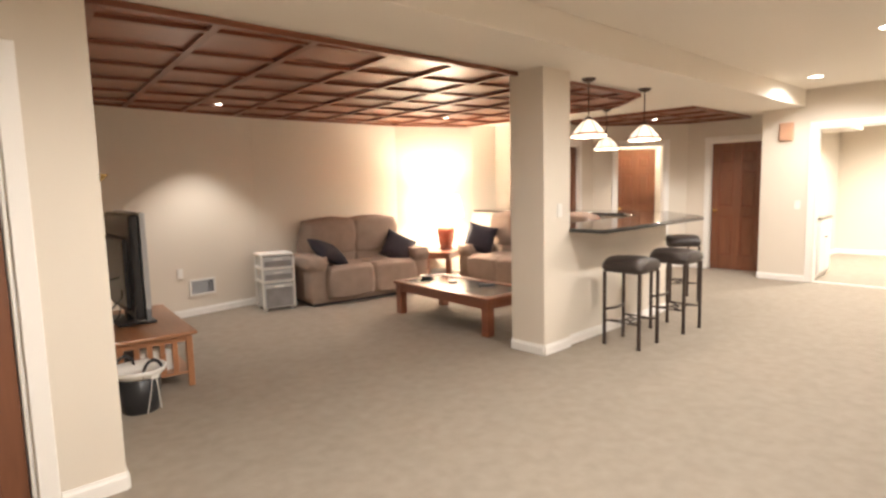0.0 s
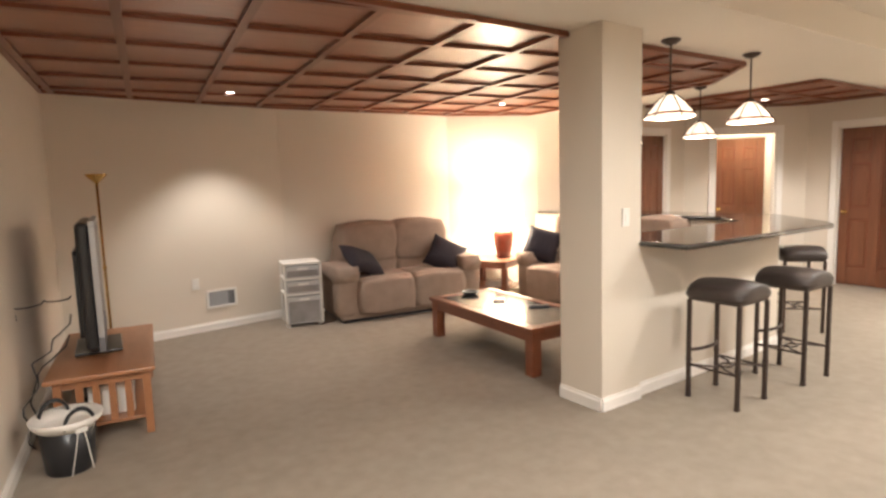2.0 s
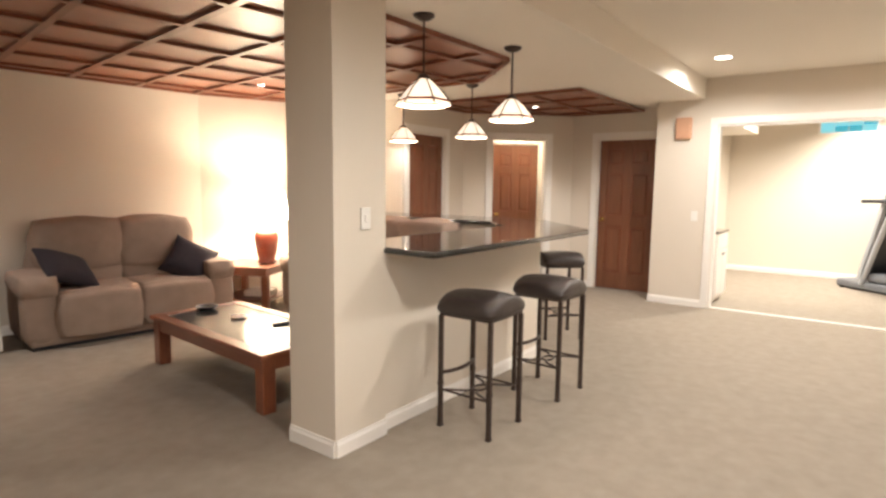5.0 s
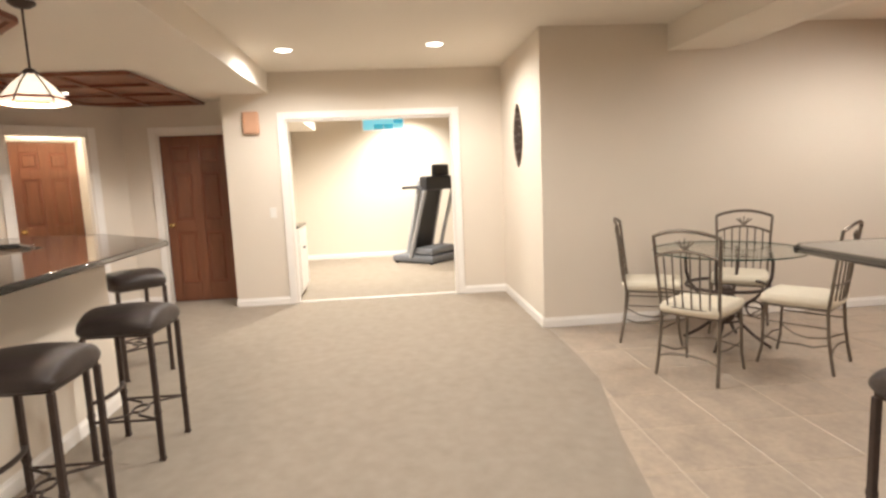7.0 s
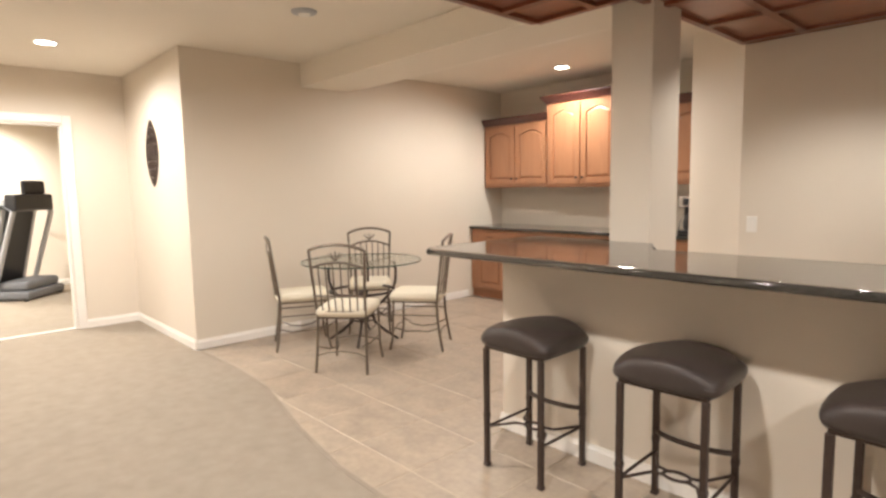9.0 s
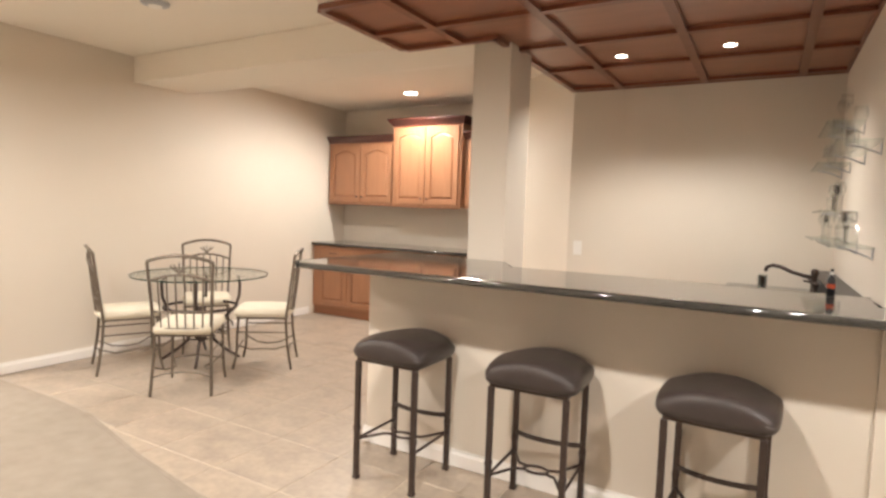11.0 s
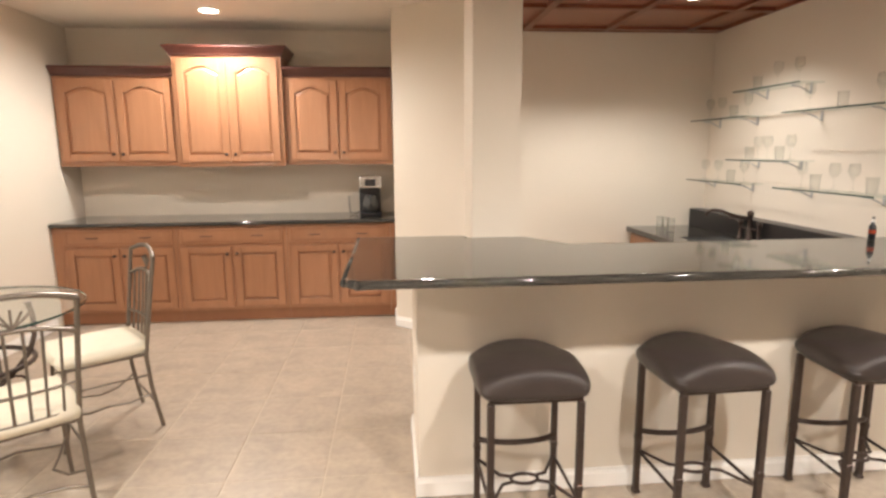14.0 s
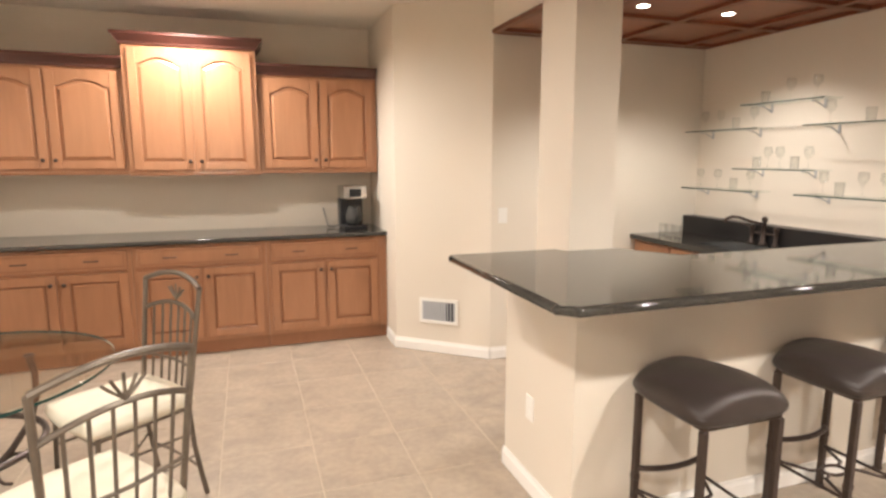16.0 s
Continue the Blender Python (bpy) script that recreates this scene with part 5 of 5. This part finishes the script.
def wall_ornament(m):
    """A pointed oval hoop filled with mirrored scrolls about an upright spine."""
    o = holder("wall_ornament", "dark openwork pointed-oval metal wall ornament", "wall decoration", m=m)
    H, W = 0.31, 0.158

    def edge(z, side):
        return (side * W * (1 - (z / H) ** 2) ** 0.85, -0.014, z)
    zs = [-H * math.cos(math.pi * i / 16) for i in range(17)]
    part("rim", tube([edge(z, 1) for z in zs] + [edge(z, -1) for z in zs[::-1]][1:-1], 0.009, closed=True), M_IRON, o)
    part("inner_rim", tube([(x * 0.42, -0.013, z * 0.80) for x, y, z in [edge(z, 1) for z in zs] + [edge(z, -1) for z in zs[::-1]][1:-1]], 0.007, closed=True, n=6), M_IRON, o)
    for z in (-0.20, -0.12, -0.04, 0.04, 0.12, 0.20):
        w = edge(z, 1)[0]
        for side in (-1, 1):
            c, r = side * w * 0.66, w * 0.27
            part("scroll", tube([(c - side * r * (1 - q * 0.055) * math.cos(q), -0.013, z + 0.034 * (1 - q * 0.055) * math.sin(q)) for q in [i * 0.62 for i in range(13)]], 0.007, n=6), M_IRON, o)
    for z in (-0.16, 0.0, 0.16):
        part("cross_bar", tube([edge(z, -1), edge(z, 1)], 0.006, n=6), M_IRON, o)
        part("boss", lathe([(0.001, 0), (0.022, 0.0), (0.016, 0.011), (0.001, 0.015)], n=16), M_IRON, o, smooth=True, m=pose(0, -0.010, z, 90, 0, 0))
    part("spine", tube([(0, -0.013, -H), (0, -0.013, H)], 0.008), M_IRON, o)


wall_ornament(on_wall(8.54, -0.152, 1.79, 0, 1))


# ---- exercise room ----
def treadmill(m):
    t = holder("treadmill", "folded grey and black home treadmill", "treadmill", m=m)
    # local: +y is the way the console faces (to the viewer), deck folded upright behind the posts
    part("base_frame", box(-0.40, -0.45, 0.02, 0.40, 0.40, 0.13, 0.03), M_GREY, t)
    for s in (-1, 1):
        part("upright", tube([(s * 0.40, -0.05, 0.10), (s * 0.40, 0.30, 1.20)], 0.045, n=8, flat=0.6), M_LGREY, t, "pale grey upright")
        part("handrail", tube([(s * 0.40, 0.30, 1.18), (s * 0.40, 0.18, 1.26), (s * 0.40, -0.15, 1.25)], 0.025), M_BLACK, t)
        part("deck_rail", tube([(s * 0.31, -0.16, 0.16), (s * 0.31, 0.14, 1.36)], 0.05, n=8, flat=0.7), M_LGREY, t)
        part("foot", lathe([(0.03, 0), (0.03, 0.02)], n=12, x=s * 0.36, y=0.34), M_BLACK, t)
        part("foot", lathe([(0.03, 0), (0.03, 0.02)], n=12, x=s * 0.36, y=-0.38), M_BLACK, t)
    part("deck", box(-0.265, -0.04, 0.0, 0.265, 0.04, 1.24, 0.01), M_BLACK, t, "black running belt deck", m=pose(0, -0.16, 0.15, -14))
    part("motor_cover", box(-0.36, -0.02, 0.131, 0.36, 0.36, 0.26, 0.05, seg=3), M_GREY, t)
    part("console", prism([(-0.36, 0.16), (0.36, 0.16), (0.40, 0.34), (-0.40, 0.34)], 1.20, 1.43, 0.03), M_BLACK, t, "black console")
    part("screen", box(-0.38, 0.20, 1.42, 0.08, 0.26, 1.62, 0.03), M_BLACK, t, "black display")


treadmill(pose(12.35, 0.62, 0, 0, 0, 140))


def white_cabinet():
    c = holder("white_cabinet", "white painted low cabinet with a dark stone top", "cabinet", m=pose(9.72, 2.34, 0))
    part("body", box(0, 0.0, 0.06, 0.60, 0.54, 0.86, 0.004), M_TRIM, c)
    part("plinth", box(0.02, 0.04, 0.0, 0.58, 0.53, 0.0595), M_TRIM, c)
    part("top_slab", box(-0.02, -0.02, 0.861, 0.62, 0.545, 0.89, 0.006), M_GRANITE, c, "dark stone top")
    for x0, x1 in ((0.02, 0.295), (0.305, 0.58)):
        d = part("door", box(x0, -0.018, 0.10, x1, -0.001, 0.66, 0.004), M_TRIM, c)
        part("knob", lathe([(0.006, 0), (0.014, 0.012), (0.001, 0.02)], n=10), M_IRON, d, m=pose((x0 + x1) / 2 + (0.1 if x0 < 0.1 else -0.1), -0.018, 0.6, 90, 0, 0))
    part("drawer", box(0.02, -0.018, 0.68, 0.58, -0.001, 0.84, 0.004), M_TRIM, c)


white_cabinet()
tagged(part("soffit_exercise", box(9.56, 2.30, 2.20, 11.9, 2.89, CEIL - 0.002), M_CEIL), "white dropped duct soffit", kind="structure")
# fittings made up for the two added exercise-room lamps
for x, y in ((11.2, 1.6), (12.6, 0.9)):
    downlight(x, y, CEIL, 0.075)

w = holder("window_1", "small high basement window with frosted block glass", "window")
tagged(w, kind="structure")
bm = bmesh.new()
for a in ((0.87, 2.27, 1.65, 2.295), (0.87, 2.505, 1.65, 2.53), (0.87, 2.2955, 0.90, 2.5045), (1.62, 2.2955, 1.65, 2.5045)):
    box(13.21, a[0], a[1], 13.27, a[2], a[3], bm=bm)
part("window_frame", bm, M_TRIM, w)
for k in range(4):
    for j in range(2):
        y0, z0 = 0.903 + 0.179 * k, 2.298 + 0.103 * j
        part("pane", box(13.225, y0, z0, 13.245, y0 + 0.172, z0 + 0.097, 0.012), M_FROST if (k, j) in ((0, 1), (2, 0), (1, 0)) else M_GLASS, w, "cloudy glass block").visible_shadow = False
    if k:
        part("glazing_bar", box(13.222, 0.897 + 0.179 * k, 2.297, 13.248, 0.902 + 0.179 * k, 2.503), M_TRIM, w)
tagged(part("backdrop", box(13.9, 0.0, 1.6, 13.92, 2.6, 3.4), glow("blue_daylight", (0.30, 0.74, 0.84), 1.0)), "pale blue daylight outside", kind="structure")

# dropped duct over the dining corner
bm = bmesh.new()
prof = [(-1.30, CEIL - 0.002), (-1.30, 2.42), (-1.85, 2.43), (-2.10, 2.49), (-2.30, 2.60), (-2.38, CEIL - 0.002)]
a = [bm.verts.new((7.679, y, z)) for y, z in prof]
b = [bm.verts.new((4.335, y, z)) for y, z in prof]
bm.faces.new(a)
bm.faces.new(b)
for i in range(len(prof)):
    j = (i + 1) % len(prof)
    bm.faces.new((a[i], a[j], b[j], b[i]))
tagged(part("ceiling_duct_soffit", bm, M_CEIL), "pale painted dropped duct soffit", kind="structure")


# ---- floor tiles ----
def inside(x, y, poly):
    c = False
    for (x0, y0), (x1, y1) in zip(poly, poly[1:] + poly[:1]):
        if (y0 > y) != (y1 > y) and x < (x1 - x0) * (y - y0) / (y1 - y0) + x0:
            c = not c
    return c


def tiles():
    """Square floor tiles, the edge ones cut along the carpet."""
    base = tagged(part("floor_tiles", bmesh.new(), M_TILE), "beige stone-look ceramic floor tiles", kind="structure")
    s, g = 0.460, 0.003
    area = [(7.68, -4.27), (4.71, -4.27), (4.71, -3.36), (4.11, -2.85), (2.25, -2.85), (2.25, -0.80), (1.6, -0.80)] + EDGE[::-1][1:]
    meshes = {}
    for i in range(-10, 5):
        for j in range(-6, 6):
            x0, y0 = 6.0 + i * s, -2.40 + j * s
            cut = bmesh.new()
            f = cut.faces.new([cut.verts.new((x, y, 0)) for x, y in ((g, g), (s - g, g), (s - g, s - g), (g, s - g))])
            corners = [inside(x0 + a, y0 + b, area) for a in (g, s / 2, s - g) for b in (g, s / 2, s - g)]
            if not any(corners):
                cut.free()
                continue
            whole = all(corners)
            if whole and "w" in meshes:
                cut.free()
                ob = new("tile", meshes["w"])
            else:
                if not whole:  # trim to the area, edge by edge of its outline near the tile
                    for (ax, ay), (bx, by) in list(zip(area, area[1:]))[6:]:  # along walls the tiles run under the skirting
                        mx, my = (ax + bx) / 2, (ay + by) / 2
                        d = Vector((bx - ax, by - ay, 0))
                        L = d.length
                        d /= L
                        c = Vector((x0 + s / 2 - ax, y0 + s / 2 - ay, 0))
                        if -0.3 < c.dot(d) < L + 0.3 and abs(c.x * d.y - c.y * d.x) < 0.34:
                            nn = Vector((-d.y, d.x, 0))
                            if not inside(mx + nn.x * 0.01, my + nn.y * 0.01, area):
                                nn = -nn
                            geom = cut.verts[:] + cut.edges[:] + cut.faces[:]
                            bmesh.ops.bisect_plane(cut, geom=geom, plane_co=(ax - x0, ay - y0, 0), plane_no=nn, clear_inner=True)
                if not cut.faces:
                    cut.free()
                    continue
                r = bmesh.ops.extrude_face_region(cut, geom=cut.faces[:])
                for v in r["geom"]:
                    if isinstance(v, bmesh.types.BMVert):
                        v.co.z = -0.028
                top = [e for e in cut.edges if all(abs(v.co.z) < 1e-5 for v in e.verts)]
                bmesh.ops.bevel(cut, geom=top, offset=0.003, segments=1, affect="EDGES")
                me = mesh_of(cut, "tile", M_TILE)
                if whole:
                    meshes["w"] = me
                ob = new("tile", me)
            ob.parent = base
            ob.location = (x0, y0, -0.004 + random.uniform(-0.0006, 0.0006))


tiles()
